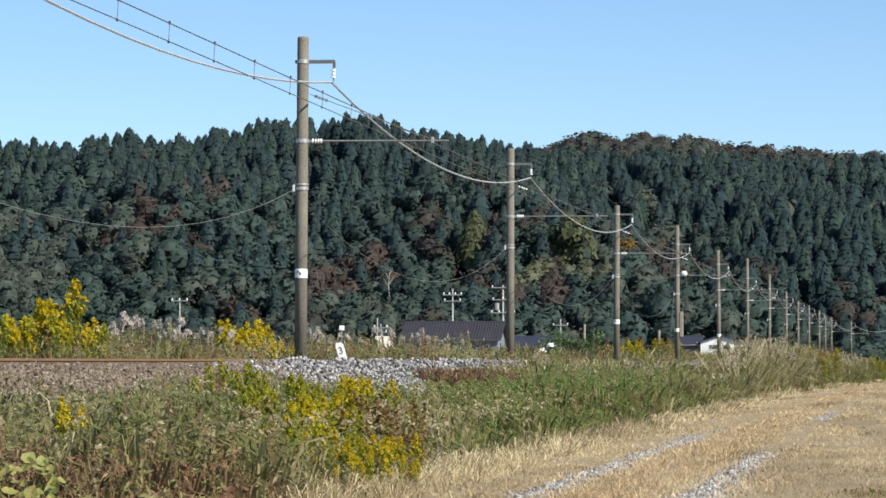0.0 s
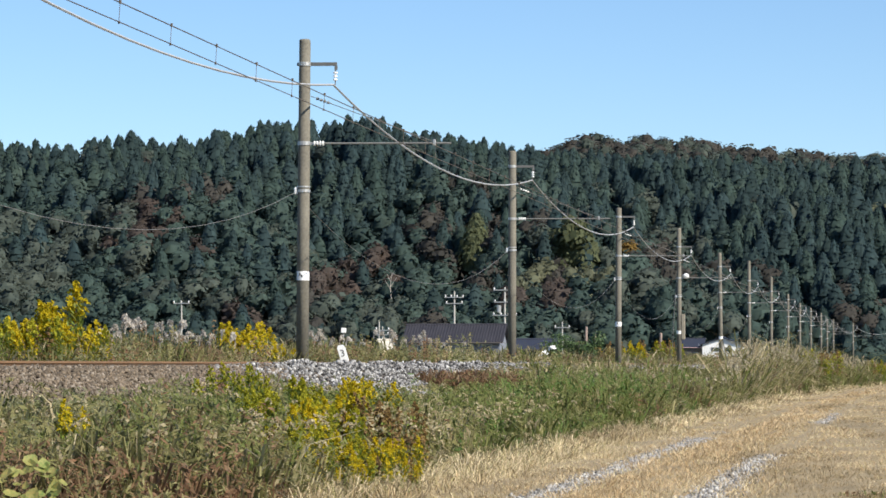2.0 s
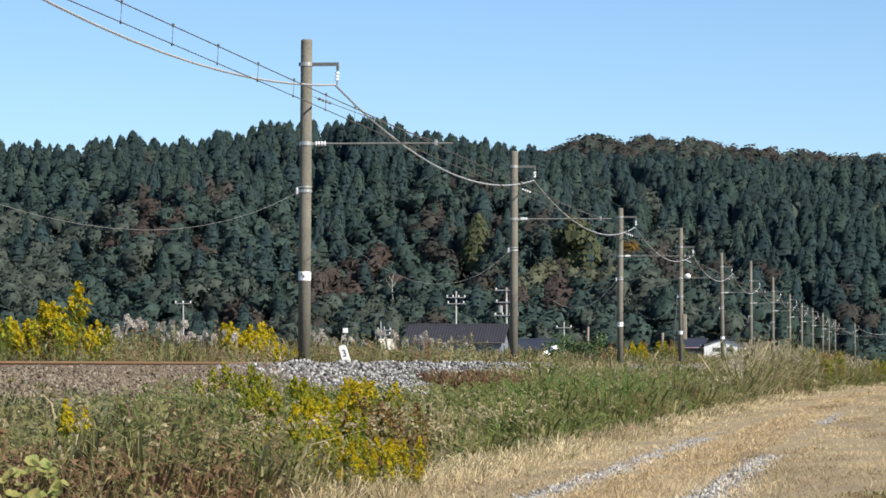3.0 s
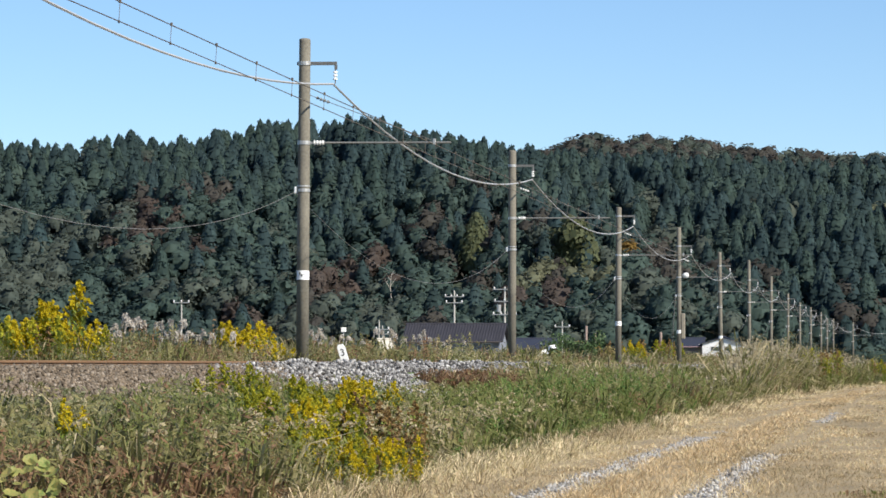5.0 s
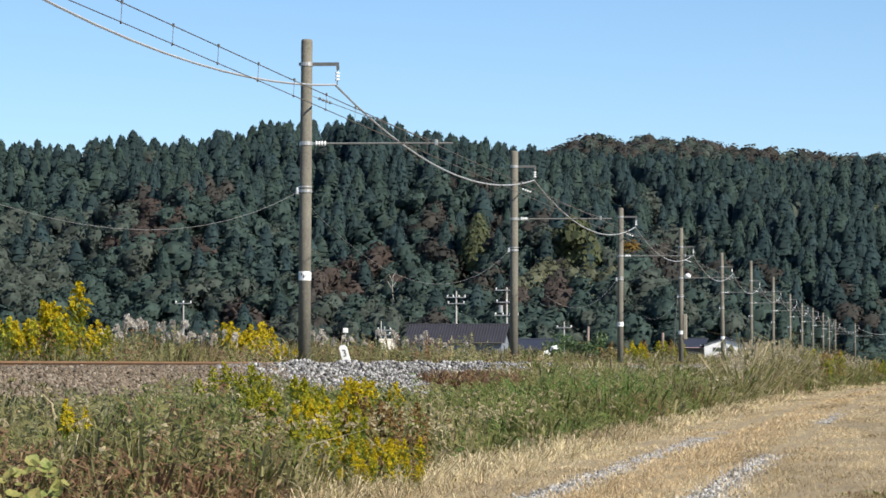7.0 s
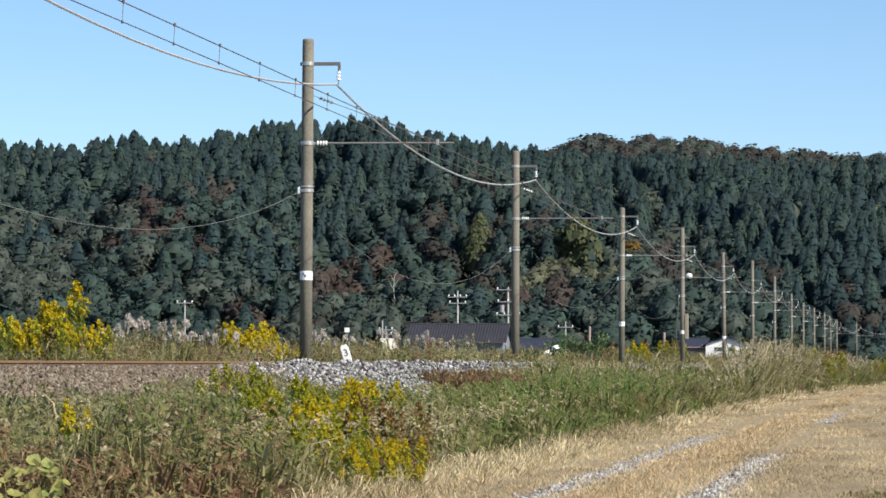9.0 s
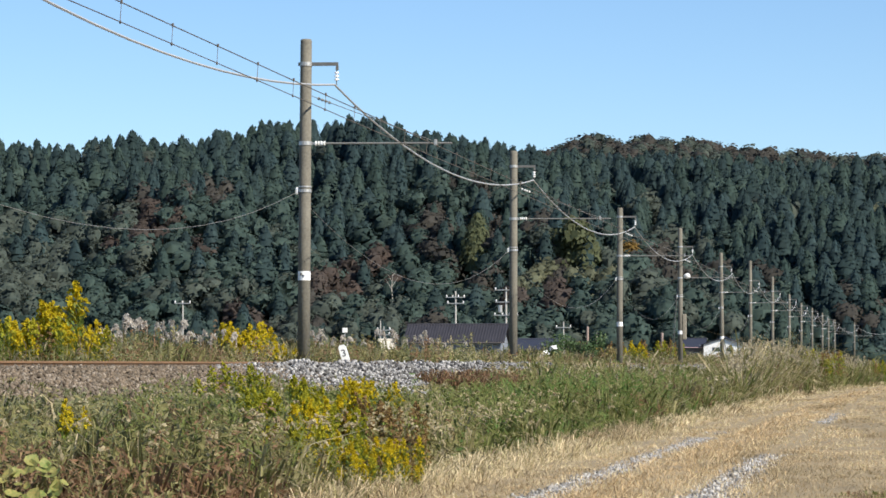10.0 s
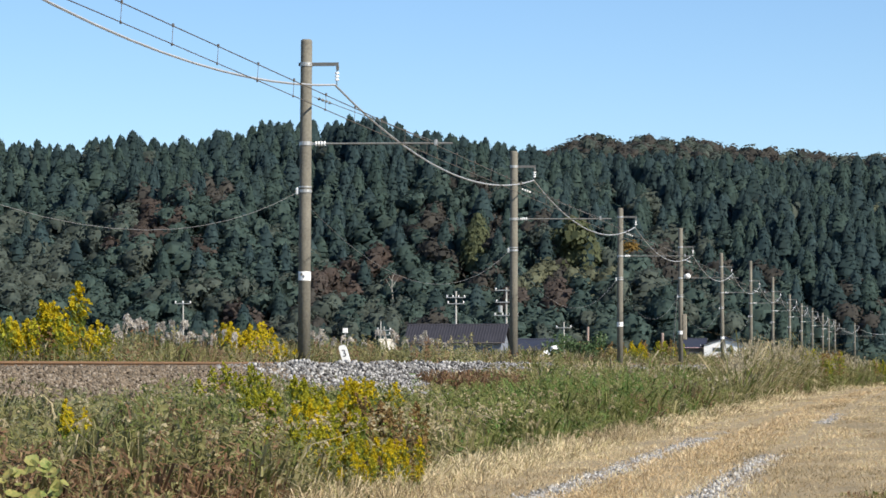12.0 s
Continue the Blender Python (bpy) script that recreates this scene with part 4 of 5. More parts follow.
def goldenrod(seed, flower, plume_part=0.4, leafy=1.0):
    """One plant, a metre tall: stem, leaves and a loose pyramid of flowers."""
    rng = np.random.default_rng(seed)
    root = empty("goldenrod", 0, 0, 0, "tall goldenrod plant with yellow flower plumes", "goldenrod", "goldenrod beside the railway")
    bow = rng.uniform(-0.05, 0.05, 2)
    line = lambda h: np.stack([bow[0] * h * h, bow[1] * h * h, h], -1)
    part("stem", tube(bmesh.new(), [line(h) for h in np.linspace(0, 0.97, 6)], 0.006, 5, 0.003), M_STEM, root)
    n = int(175 * leafy)
    h = 0.05 + 0.8 * rng.random(n) ** 0.8
    a = rng.uniform(0, 2 * math.pi, n)
    r = 0.02 + rng.uniform(0.01, 0.085, n)
    c = line(h) + np.stack([np.cos(a) * r, np.sin(a) * r, 0 * r], -1)
    nrm = np.stack([-np.sin(a), np.cos(a), 0.9 + 0 * a], -1) + rng.normal(0, 0.5, (n, 3))
    ob = new("foliage", scraps_mesh("foliage", quads(c, nrm, rng.uniform(0.011, 0.021, n), rng, 2.8), M_GLEAF))
    ob.parent = root
    tagged(ob, kind="stuff")
    C, S = [], []
    for k in range(15):
        hb = 1 - plume_part * (k / 14) ** 0.9
        reach = 0.035 + 0.19 * (1 - hb) / plume_part * rng.uniform(0.65, 1.15)
        ang = k * 2.4 + rng.uniform(-0.4, 0.4)
        m = 26
        u = np.linspace(0.1, 1, m)
        p = line(np.full(m, hb - 0.05)) + np.stack([np.cos(ang) * reach * u, np.sin(ang) * reach * u, 0.11 * np.sin(u * 2.3) * (1 + reach)], -1)
        C.append(p + rng.normal(0, 0.008, (m, 3)) * (1.6 - 0.9 * u)[:, None])
        S.append(rng.uniform(0.015, 0.029, m))
    C, S = np.concatenate(C), np.concatenate(S)
    nrm = rng.normal(0, 0.6, C.shape) + np.array([[0.3, -0.4, 0.6]])
    ob = new("flower_plume", scraps_mesh("flower_plume", quads(C, nrm, S, rng), flower))
    ob.parent = root
    tagged(ob, kind="stuff")
    return root


GOLD = [goldenrod(s, M_GOLD, p) for s, p in ((1, 0.42), (2, 0.5), (3, 0.36))]
BUDS = [goldenrod(s, M_GOLDGREEN, p, 1.4) for s, p in ((4, 0.34), (5, 0.42))]
RUSTS = [goldenrod(6, M_RUSTY, 0.6, 0.6), goldenrod(7, M_RUSTY, 0.7, 0.4)]
for o in BUDS:
    tagged(o, "leafy goldenrod plant just coming into yellow bloom")
for o in RUSTS:
    tagged(o, "withered goldenrod plant with brown flower heads")
SWAYING = []
used = set()


def set_plant(kinds, x, y, h, rng, sway=0.0):
    """One plant of the given kinds, h metres tall, standing on the ground."""
    o = kinds[int(rng.integers(0, len(kinds)))]
    m = pose(x, y, float(land(x, y)) - 0.02, rng.uniform(-5, 5), rng.uniform(-5, 5), rng.uniform(0, 360)) @ Matrix.Diagonal((h * 0.95, h * 0.95, h, 1))
    if o.name in used:
        p = copy_thing(o, Matrix.LocRotScale(*m.decompose()[:2], None))
    else:
        p = o
        used.add(o.name)
        p.matrix_basis = Matrix.LocRotScale(*m.decompose()[:2], None)
    p.scale = (h * 0.95, h * 0.95, h)
    if sway:
        SWAYING.append((p, sway))
    return p


def clump(kinds, cx, cy, rx, ry, n, h0, h1, seed, sway=0.0):
    rng = np.random.default_rng(seed)
    for _ in range(n):
        a, r = rng.uniform(0, 2 * math.pi), math.sqrt(rng.random())
        set_plant(kinds, cx + rx * r * math.cos(a), cy + ry * r * math.sin(a), rng.uniform(h0, h1), rng, sway * rng.uniform(0.6, 1.3))


one = np.random.default_rng(5)
# beyond the track
clump(GOLD + RUSTS[:1] + BUDS[:1], -17.2, 61.2, 0.6, 1.4, 28, 0.8, 1.4, 31, 0.5)
clump(GOLD, -16.95, 63.4, 0.32, 0.9, 18, 0.9, 1.65, 32, 0.6)
TALL = set_plant(GOLD, -16.9, 64.0, 1.98, one)
clump(GOLD + BUDS[:1], -16.9, 65.6, 0.4, 1.1, 20, 0.7, 1.3, 33, 0.5)
clump(GOLD, -16.85, 81.6, 0.6, 1.5, 36, 0.8, 1.45, 34, 0.25)
clump(GOLD, -16.7, 84.6, 0.4, 1.2, 9, 0.65, 0.95, 35, 0.2)
clump(GOLD + BUDS + RUSTS[:1], -17.5, 203.0, 1.0, 4.0, 26, 1.3, 1.9, 36)
clump(RUSTS + GOLD, -17.5, 181.0, 0.9, 4.5, 14, 1.0, 1.6, 37)
clump(RUSTS + BUDS, -17.5, 228.0, 0.9, 5.0, 16, 1.5, 2.2, 38)
# on the bank
clump(BUDS, -8.55, 42.0, 0.75, 2.2, 19, 0.5, 0.75, 41, 0.1)
clump(BUDS, -7.5, 39.0, 0.7, 2.0, 17, 0.5, 0.7, 42, 0.1)
clump(GOLD, -7.4, 42.2, 0.25, 0.9, 8, 0.6, 0.8, 43, 0.1)
clump(GOLD, -7.5, 44.4, 0.35, 1.0, 8, 0.6, 0.8, 44, 0.1)
clump(GOLD + BUDS, -6.15, 33.6, 0.35, 1.2, 18, 0.5, 0.75, 45, 0.1)
clump(GOLD + BUDS, -5.45, 30.4, 0.35, 1.0, 16, 0.36, 0.55, 46, 0.1)
clump(GOLD, -4.98, 31.2, 0.2, 0.7, 10, 0.36, 0.5, 47, 0.1)
clump(GOLD + BUDS, -5.0, 28.3, 0.3, 0.6, 12, 0.28, 0.44, 52, 0.1)
clump(GOLD + RUSTS, -4.75, 29.6, 0.2, 0.6, 9, 0.25, 0.4, 53, 0.1)
clump(RUSTS, -5.2, 32.6, 0.3, 1.0, 9, 0.4, 0.6, 54)
clump(RUSTS, -5.85, 35.4, 0.42, 1.6, 20, 0.55, 0.78, 48)
clump(GOLD + BUDS, -6.55, 36.0, 0.35, 1.3, 18, 0.55, 0.78, 55, 0.1)
clump(BUDS, -6.0, 31.5, 0.35, 1.0, 12, 0.4, 0.6, 56, 0.1)
clump(GOLD, -7.95, 30.0, 0.12, 0.4, 4, 0.45, 0.6, 49, 0.1)
clump(BUDS + RUSTS[:1], -4.9, 162.0, 1.1, 11.0, 22, 1.4, 1.85, 50)
clump(BUDS + RUSTS[:1], -2.5, 198.0, 1.0, 12.0, 22, 1.0, 1.5, 51)


# ---------------------------------------------------------------- silver grass
def silver_grass(seed):
    rng = np.random.default_rng(seed)
    root = empty("silver_grass", 0, 0, 0, "silver grass stalk with a nodding pale feathery plume", "pampas grass", "silver grass beyond the track")
    n = 26
    v, f = blades(rng, rng.normal(0, 0.05, n), rng.normal(0, 0.05, n), np.zeros(n), rng.uniform(0.4, 0.75, n), np.full(n, 0.014), rng.uniform(0.15, 0.7, n))
    tagged(mesh_object("leaves", v, f, [M_G[1]], root), kind="stuff")
    stem = [(0.02 * h * h, 0, h) for h in np.linspace(0, 0.86, 5)]
    part("stalk", tube(bmesh.new(), stem, 0.004, 5), M_STEM, root)
    # strands of the plume rise together, then curl over to one side
    C, N, S = [], [], []
    for k in range(20):
        spread, reach, up = rng.normal(0, 0.035), rng.uniform(0.05, 0.16), rng.uniform(0.10, 0.20)
        m = 12
        u = np.linspace(0.0, 1, m)
        p = np.stack([0.015 + reach * (1 - np.cos(u * 2.2)) * 0.62, spread * u, 0.80 + up * np.sin(u * 2.35) + 0.02], -1)
        C.append(p + rng.normal(0, 0.004, p.shape)), N.append(rng.normal(0, 0.5, p.shape) + np.array([[0.3, -0.8, 0.3]]))
        S.append(rng.uniform(0.008, 0.015, m))
    q = quads(np.concatenate(C), np.concatenate(N), np.concatenate(S), rng, 1.8)
    ob = new("plume", scraps_mesh("plume", q, M_PLUME))
    ob.parent = root
    tagged(ob, kind="stuff")
    return root


SILVER = [silver_grass(s) for s in (71, 72, 73)]
clump(SILVER, -16.9, 70.2, 0.55, 3.6, 17, 1.05, 1.55, 61, 0.25)
clump(SILVER, -16.9, 75.0, 0.5, 1.8, 12, 0.9, 1.25, 62, 0.25)
clump(SILVER, -17.4, 63.0, 0.3, 1.2, 4, 1.0, 1.3, 63, 0.3)
clump(SILVER, -17.0, 80.0, 0.3, 1.0, 3, 1.15, 1.35, 64, 0.3)
clump(SILVER, -16.9, 93.0, 0.5, 5.0, 14, 1.1, 1.45, 65, 0.2)
clump(SILVER, -17.0, 107.0, 0.5, 6.0, 14, 1.2, 1.6, 66, 0.2)
clump(SILVER, -17.2, 117.0, 0.6, 4.0, 5, 1.2, 1.5, 67, 0.2)


def reed_heads():
    rng = np.random.default_rng(81)
    n = 2000
    y = 76 + 130 * rng.random(n) ** 1.3
    x = rng.uniform(-10.5, -4.9, n) + path_shift(y)
    h = bank_height(x - path_shift(y), y)
    k = (h > 0.85) | (rng.random(n) < 0.08)
    x, y, h = x[k], y[k], h[k]
    z = land(x, y) + h * rng.uniform(0.95, 1.22, len(x))
    m = 9
    c = np.repeat(np.stack([x, y, z], -1), m, 0)
    u = np.tile(np.linspace(0, 1, m), len(x))
    d = np.repeat(rng.uniform(-1, 1, len(x)), m)
    c = c + np.stack([d * 0.12 * u, 0 * u, 0.16 * np.sin(u * 2.0)], -1) + rng.normal(0, 0.014, c.shape)
    q = quads(c, rng.normal(0, 0.7, c.shape) + np.array([[0.2, -0.8, 0.3]]), rng.uniform(0.016, 0.036, len(c)), rng, 1.6)
    tagged(bulk("reed_plumes", q.reshape(-1, 3), np.arange(len(c) * 4).reshape(-1, 4), [M_REED]), "faded plumes of reeds above the bank", "reeds", kind="stuff")


reed_heads()


def vine():
    """Broad leaves of a creeper."""
    rng = np.random.default_rng(91)
    root = empty("creeping_vine", -6.25, 22.3, float(land(-6.25, 22.3)), "creeping vine with broad lime-green leaves", "vine")
    for k in range(60):
        r, a = 0.30 * math.sqrt(rng.random()), rng.uniform(0, 6.28)
        bm = bmesh.new()
        s = rng.uniform(0.028, 0.06)
        rim = [bm.verts.new((s * px_, s * py_, 0)) for px_, py_ in ((0, -1), (0.75, -0.7), (1, 0.1), (0.5, 0.75), (0, 1.15), (-0.5, 0.75), (-1, 0.1), (-0.75, -0.7))]
        mid = bm.verts.new((0, 0, -0.2 * s))
        for i in range(8):
            bm.faces.new((rim[i], rim[(i + 1) % 8], mid))
        ob = part("leaf", bm, M_KUDZU, root)
        ob.matrix_basis = pose(r * math.cos(a), r * math.sin(a) * 1.6, rng.uniform(0.12, 0.46), rng.uniform(-10, 80), rng.uniform(-25, 25), rng.uniform(-40, 40))


vine()

# ---------------------------------------------------------------- village at the foot of the hill
M_TILE = mat("dark_glazed_roof_tile", (0.046, 0.045, 0.055), (0.032, 0.032, 0.040), 0.8, 0.6, bump=0.3)
M_BLUEROOF = mat("dark_blue_roof_sheet", (0.028, 0.034, 0.055), (0.036, 0.042, 0.060), 0.8, 0.6)
M_CREAM = mat("pale_cream_roof_sheet", (0.55, 0.51, 0.44), (0.46, 0.43, 0.37), 0.8, 0.7)
M_WHITEWALL = mat("white_house_wall", (0.80, 0.80, 0.79), (0.70, 0.71, 0.71), 0.7, 0.8)
M_GREYWALL = mat("pale_blue_grey_wall", (0.22, 0.24, 0.28), (0.17, 0.185, 0.22), 0.7, 0.8)
M_DARKWALL = mat("dark_timber_wall", (0.10, 0.09, 0.09), (0.14, 0.125, 0.12), 0.7, 0.85)
M_PINK = mat("faded_pink_gutter", (0.62, 0.40, 0.42), (0.52, 0.34, 0.36), 1.0, 0.7)
M_GLASS = mat("dark_window_glass", (0.06, 0.08, 0.09), (0.04, 0.05, 0.06), 1.0, 0.12, spec=0.6)
M_SHEET = mat("white_plastic_sheet", (0.82, 0.82, 0.82), (0.68, 0.69, 0.70), 2.0, 0.5)
M_WOOD = mat("weathered_timber_post", (0.36, 0.28, 0.24), (0.26, 0.20, 0.17), 3.0, 0.9)


def slab(bm, a, b, c, d, thick):
    """A thick sheet over four corners."""
    p = [Vector(q) for q in (a, b, c, d)]
    n = (p[1] - p[0]).cross(p[3] - p[0]).normalized() * thick
    lo, hi = [bm.verts.new(q) for q in p], [bm.verts.new(q + n) for q in p]
    bm.faces.new(lo[::-1]), bm.faces.new(hi)
    for i in range(4):
        bm.faces.new((lo[i], lo[(i + 1) % 4], hi[(i + 1) % 4], hi[i]))
    return bm


def house(x, y, rz, w, d, wall_h, ridge_h, label, wall_m, roof_m, windows=(), ribs=0, fascia=None, eave=0.5):
    """Gabled house, its ridge along its own x; windows: (x, z, width, height) on its front, 'g' for the gable at +x."""
    h = empty("house", x, y, float(land(x, y)) - 0.05, label, "house", rz=rz)
    bm = bmesh.new()
    prof = [(-d / 2, 0), (d / 2, 0), (d / 2, wall_h), (0, ridge_h - 0.15), (-d / 2, wall_h)]
    a, b = [bm.verts.new((-w / 2, q, z)) for q, z in prof], [bm.verts.new((w / 2, q, z)) for q, z in prof]
    bm.faces.new(a[::-1]), bm.faces.new(b)
    for i in range(5):
        bm.faces.new((a[i], a[(i + 1) % 5], b[(i + 1) % 5], b[i]))
    part("wall", bm, wall_m, h)
    drop_ = eave * (ridge_h - wall_h) / (d / 2)
    W, D, zl = w / 2 + eave, d / 2 + eave, wall_h - drop_
    roof = part("roof", slab(slab(bmesh.new(), (-W, -D, zl), (W, -D, zl), (W, 0, ridge_h), (-W, 0, ridge_h), 0.12), (W, D, zl), (-W, D, zl), (-W, 0, ridge_h), (W, 0, ridge_h), 0.12), roof_m, h)
    part("ridge_cap", tube(bmesh.new(), [(-W - 0.05, 0, ridge_h + 0.12), (W + 0.05, 0, ridge_h + 0.12)], 0.14, 8), roof_m, roof)
    if ribs:
        rib = bpy.data.meshes.new("roof_rib")
        bm = tube(bmesh.new(), [(0, -D - 0.02, zl + 0.13), (0, -0.05, ridge_h + 0.13)], 0.07, 6)
        bm.to_mesh(rib), bm.free()
        rib.materials.append(roof_m)
        for k in range(ribs):
            o = new("roof_rib", rib)
            o.parent, o.location = roof, (-W + (k + 0.5) * 2 * W / ribs, 0, 0)
    part("gutter", tube(bmesh.new(), [(-W, -D - 0.06, zl + 0.02), (W, -D - 0.06, zl + 0.02)], 0.07, 6), fascia or M_DARKWALL, roof)
    for side, wx, wz, ww, wh in windows:
        o = new("window")
        o.parent = h
        if side == "f":
            o.matrix_basis = pose(wx, -d / 2, wz)
        else:
            o.matrix_basis = pose(w / 2, wx, wz, 0, 0, 90)
        part("frame", box(box(box(box(bmesh.new(), -ww / 2, ww / 2, -0.05, 0.01, -wh / 2, -wh / 2 + 0.07), -ww / 2, ww / 2, -0.05, 0.01, wh / 2 - 0.07, wh / 2), -ww / 2, -ww / 2 + 0.07, -0.05, 0.01, -wh / 2 + 0.07, wh / 2 - 0.07), ww / 2 - 0.07, ww / 2, -0.05, 0.01, -wh / 2 + 0.07, wh / 2 - 0.07), M_GALV, o)
        part("pane", box(bmesh.new(), -ww / 2 + 0.07, ww / 2 - 0.07, -0.025, -0.005, -wh / 2 + 0.07, wh / 2 - 0.07), M_GLASS, o)
    return h


house(-57.0, 402.5, 0, 11.6, 7.0, 4.2, 6.1, "low house with a dark ribbed tile roof", M_GREYWALL, M_TILE,
      [("f", -3.6, 3.2, 1.6, 1.2), ("f", -1.2, 3.2, 1.6, 1.2), ("f", 1.6, 3.2, 1.6, 1.2), ("f", 4.2, 3.2, 1.2, 1.2)], ribs=36)
house(-50.8, 434.0, 4, 5.2, 7.0, 3.3, 4.5, "small shed-like house with a dark blue roof", M_DARKWALL, M_BLUEROOF, [("f", 0, 2.2, 1.4, 1.0)])
house(-36.0, 604.0, -90, 8.0, 7.2, 4.9, 6.1, "white gabled house with dark windows", M_WHITEWALL, M_BLUEROOF,
      [("g", -1.3, 3.95, 1.5, 0.8), ("g", 1.2, 3.95, 1.3, 0.8)], fascia=M_WHITEWALL, eave=0.5)
house(-41.6, 606.0, 0, 3.6, 6.0, 4.5, 5.9, "dark-roofed outhouse with a pink gutter board", M_DARKWALL, M_BLUEROOF, [("f", 0.6, 3.0, 1.0, 0.9)], fascia=M_PINK, eave=0.4)
house(-49.5, 302.0, 22, 1.0, 1.7, 2.75, 3.4, "small dark hut with a cream sheet roof", M_DARKWALL, M_CREAM, eave=0.25)


def village_pole(x, y, top, arms, label, r=0.14):
    z0 = float(land(x, y)) - 0.2
    p = empty("utility_pole", x, y, z0, label, "utility pole", "power poles in the village")
    H = top - z0
    part("shaft", lathe(bmesh.new(), [(0, r * 1.2), (H - 0.05, r * 0.8), (H, r * 0.6)], sides=10), M_CONC_PALE, p)
    for za, half, n in arms:
        a = part("crossarm", box(bmesh.new(), -half, half, -r - 0.09, -r + 0.02, H - za - 0.06, H - za + 0.06), M_GALV, p, "pale steel crossarm")
        for k in range(n):
            xx = -half * 0.9 + 1.8 * half * k / max(n - 1, 1)
            part("insulator", lathe(bmesh.new(), [(H - za + 0.06, 0.05), (H - za + 0.10, 0.10), (H - za + 0.3, 0.10), (H - za + 0.34, 0.05)], (xx, -r - 0.03, 0), sides=8), M_PORC, a)
    return p


M_CONC_PALE = mat("pale_pole_concrete", (0.46, 0.45, 0.42), (0.38, 0.37, 0.34), 0.8, 0.85)
village_pole(-64.05, 450, 11.4, [(0.85, 1.35, 4), (1.7, 1.2, 2)], "pale concrete power pole with two crossarms")
p = village_pole(-53.2, 420, 11.2, [(0.35, 1.5, 2), (1.9, 1.4, 3), (3.6, 1.6, 4)], "pale concrete power pole with three crossarms")
part("transformer", lathe(bmesh.new(), [(8.1, 0.2), (8.15, 0.28), (9.0, 0.28), (9.05, 0.2)], (-0.75, -0.1, 0), sides=12), M_GALV, p, "grey pole-mounted transformer")
village_pole(-95.9, 420, 9.6, [(0.35, 1.1, 3)], "thin pale power pole with one crossarm", 0.11)
village_pole(-54.45, 500, 7.8, [(0.9, 1.2, 2)], "thin pale power pole with one crossarm", 0.12)
village_pole(-69.2, 420, 6.2, [(0.5, 0.9, 2), (1.1, 0.8, 2)], "thin pale power pole with two crossarms", 0.09)
village_pole(-66.0, 398, 6.6, [], "bare pale pole beside the house", 0.09)


def timber_post(x, y, top, r, label):
    z0 = float(land(x, y)) - 0.1
    o = part("post", lathe(bmesh.new(), [(0, r * 1.1), (top - z0 - 0.04, r * 0.95), (top - z0, r * 0.6)], sides=8), M_WOOD, None, label)
    o.matrix_world = pose(x, y, z0, 0, 1.0, 0)
    tagged(o, label, "post")


timber_post(-23.4, 230, 3.9, 0.09, "weathered timber post among the weeds")
timber_post(-22.85, 231, 3.4, 0.06, "thin weathered timber post among the weeds")
timber_post(-20.5, 260, 3.75, 0.11, "faded pinkish timber post among the weeds")
cab = empty("cabinet_on_post", -35.4, 200, float(land(-35.4, 200)) - 0.1, "small white metal box on a thin post", "cabinet")
part("post", tube(bmesh.new(), [(0, 0, 0), (0, 0, 3.25)], 0.04, 8), M_GALV, cab)
part("box", box(bmesh.new(), -0.15, 0.15, -0.1, 0.1, 3.2, 3.5, 0.02), M_PLATE, cab)
cab2 = empty("cabinet_on_post", -22.0, 222, float(land(-22.0, 222)) - 0.1, "small white metal box on a thin post", "cabinet")
part("post", tube(bmesh.new(), [(0, 0, 0), (0, 0, 1.55)], 0.04, 8), M_GALV, cab2)
part("box", box(bmesh.new(), -0.2, 0.2, -0.1, 0.1, 1.5, 1.85, 0.02), M_PLATE, cab2)

# distance post beside the track
km = empty("distance_post", -14.95, 84.3, float(bed_height(-2.45)) - 0.05, "white distance post with a black figure, leaning", "marker post")
km.matrix_world = pose(-14.72, 84.3, float(bed_height(-2.45)) - 0.05, 0, -16, 4)
bm = bmesh.new()
prof = [(-0.1, 0), (0.1, 0), (0.1, 0.93), (0.06, 1.02), (-0.06, 1.03), (-0.1, 0.97)]
a, b = [bm.verts.new((x_, -0.05, z_)) for x_, z_ in prof], [bm.verts.new((x_, 0.05, z_)) for x_, z_ in prof]
bm.faces.new(a), bm.faces.new(b[::-1])
for i in range(6):
    bm.faces.new((a[(i + 1) % 6], a[i], b[i], b[(i + 1) % 6]))
part("post", bm, M_PLATE, km)
fig = bpy.data.curves.new("figure", "FONT")
fig.body, fig.size, fig.extrude, fig.align_x = "3", 0.26, 0.003, "CENTER"
fig.materials.append(M_INK)
fo = new("figure", fig)
fo.parent, fo.matrix_basis = km, pose(0, -0.054, 0.72, 90, 0, 0)

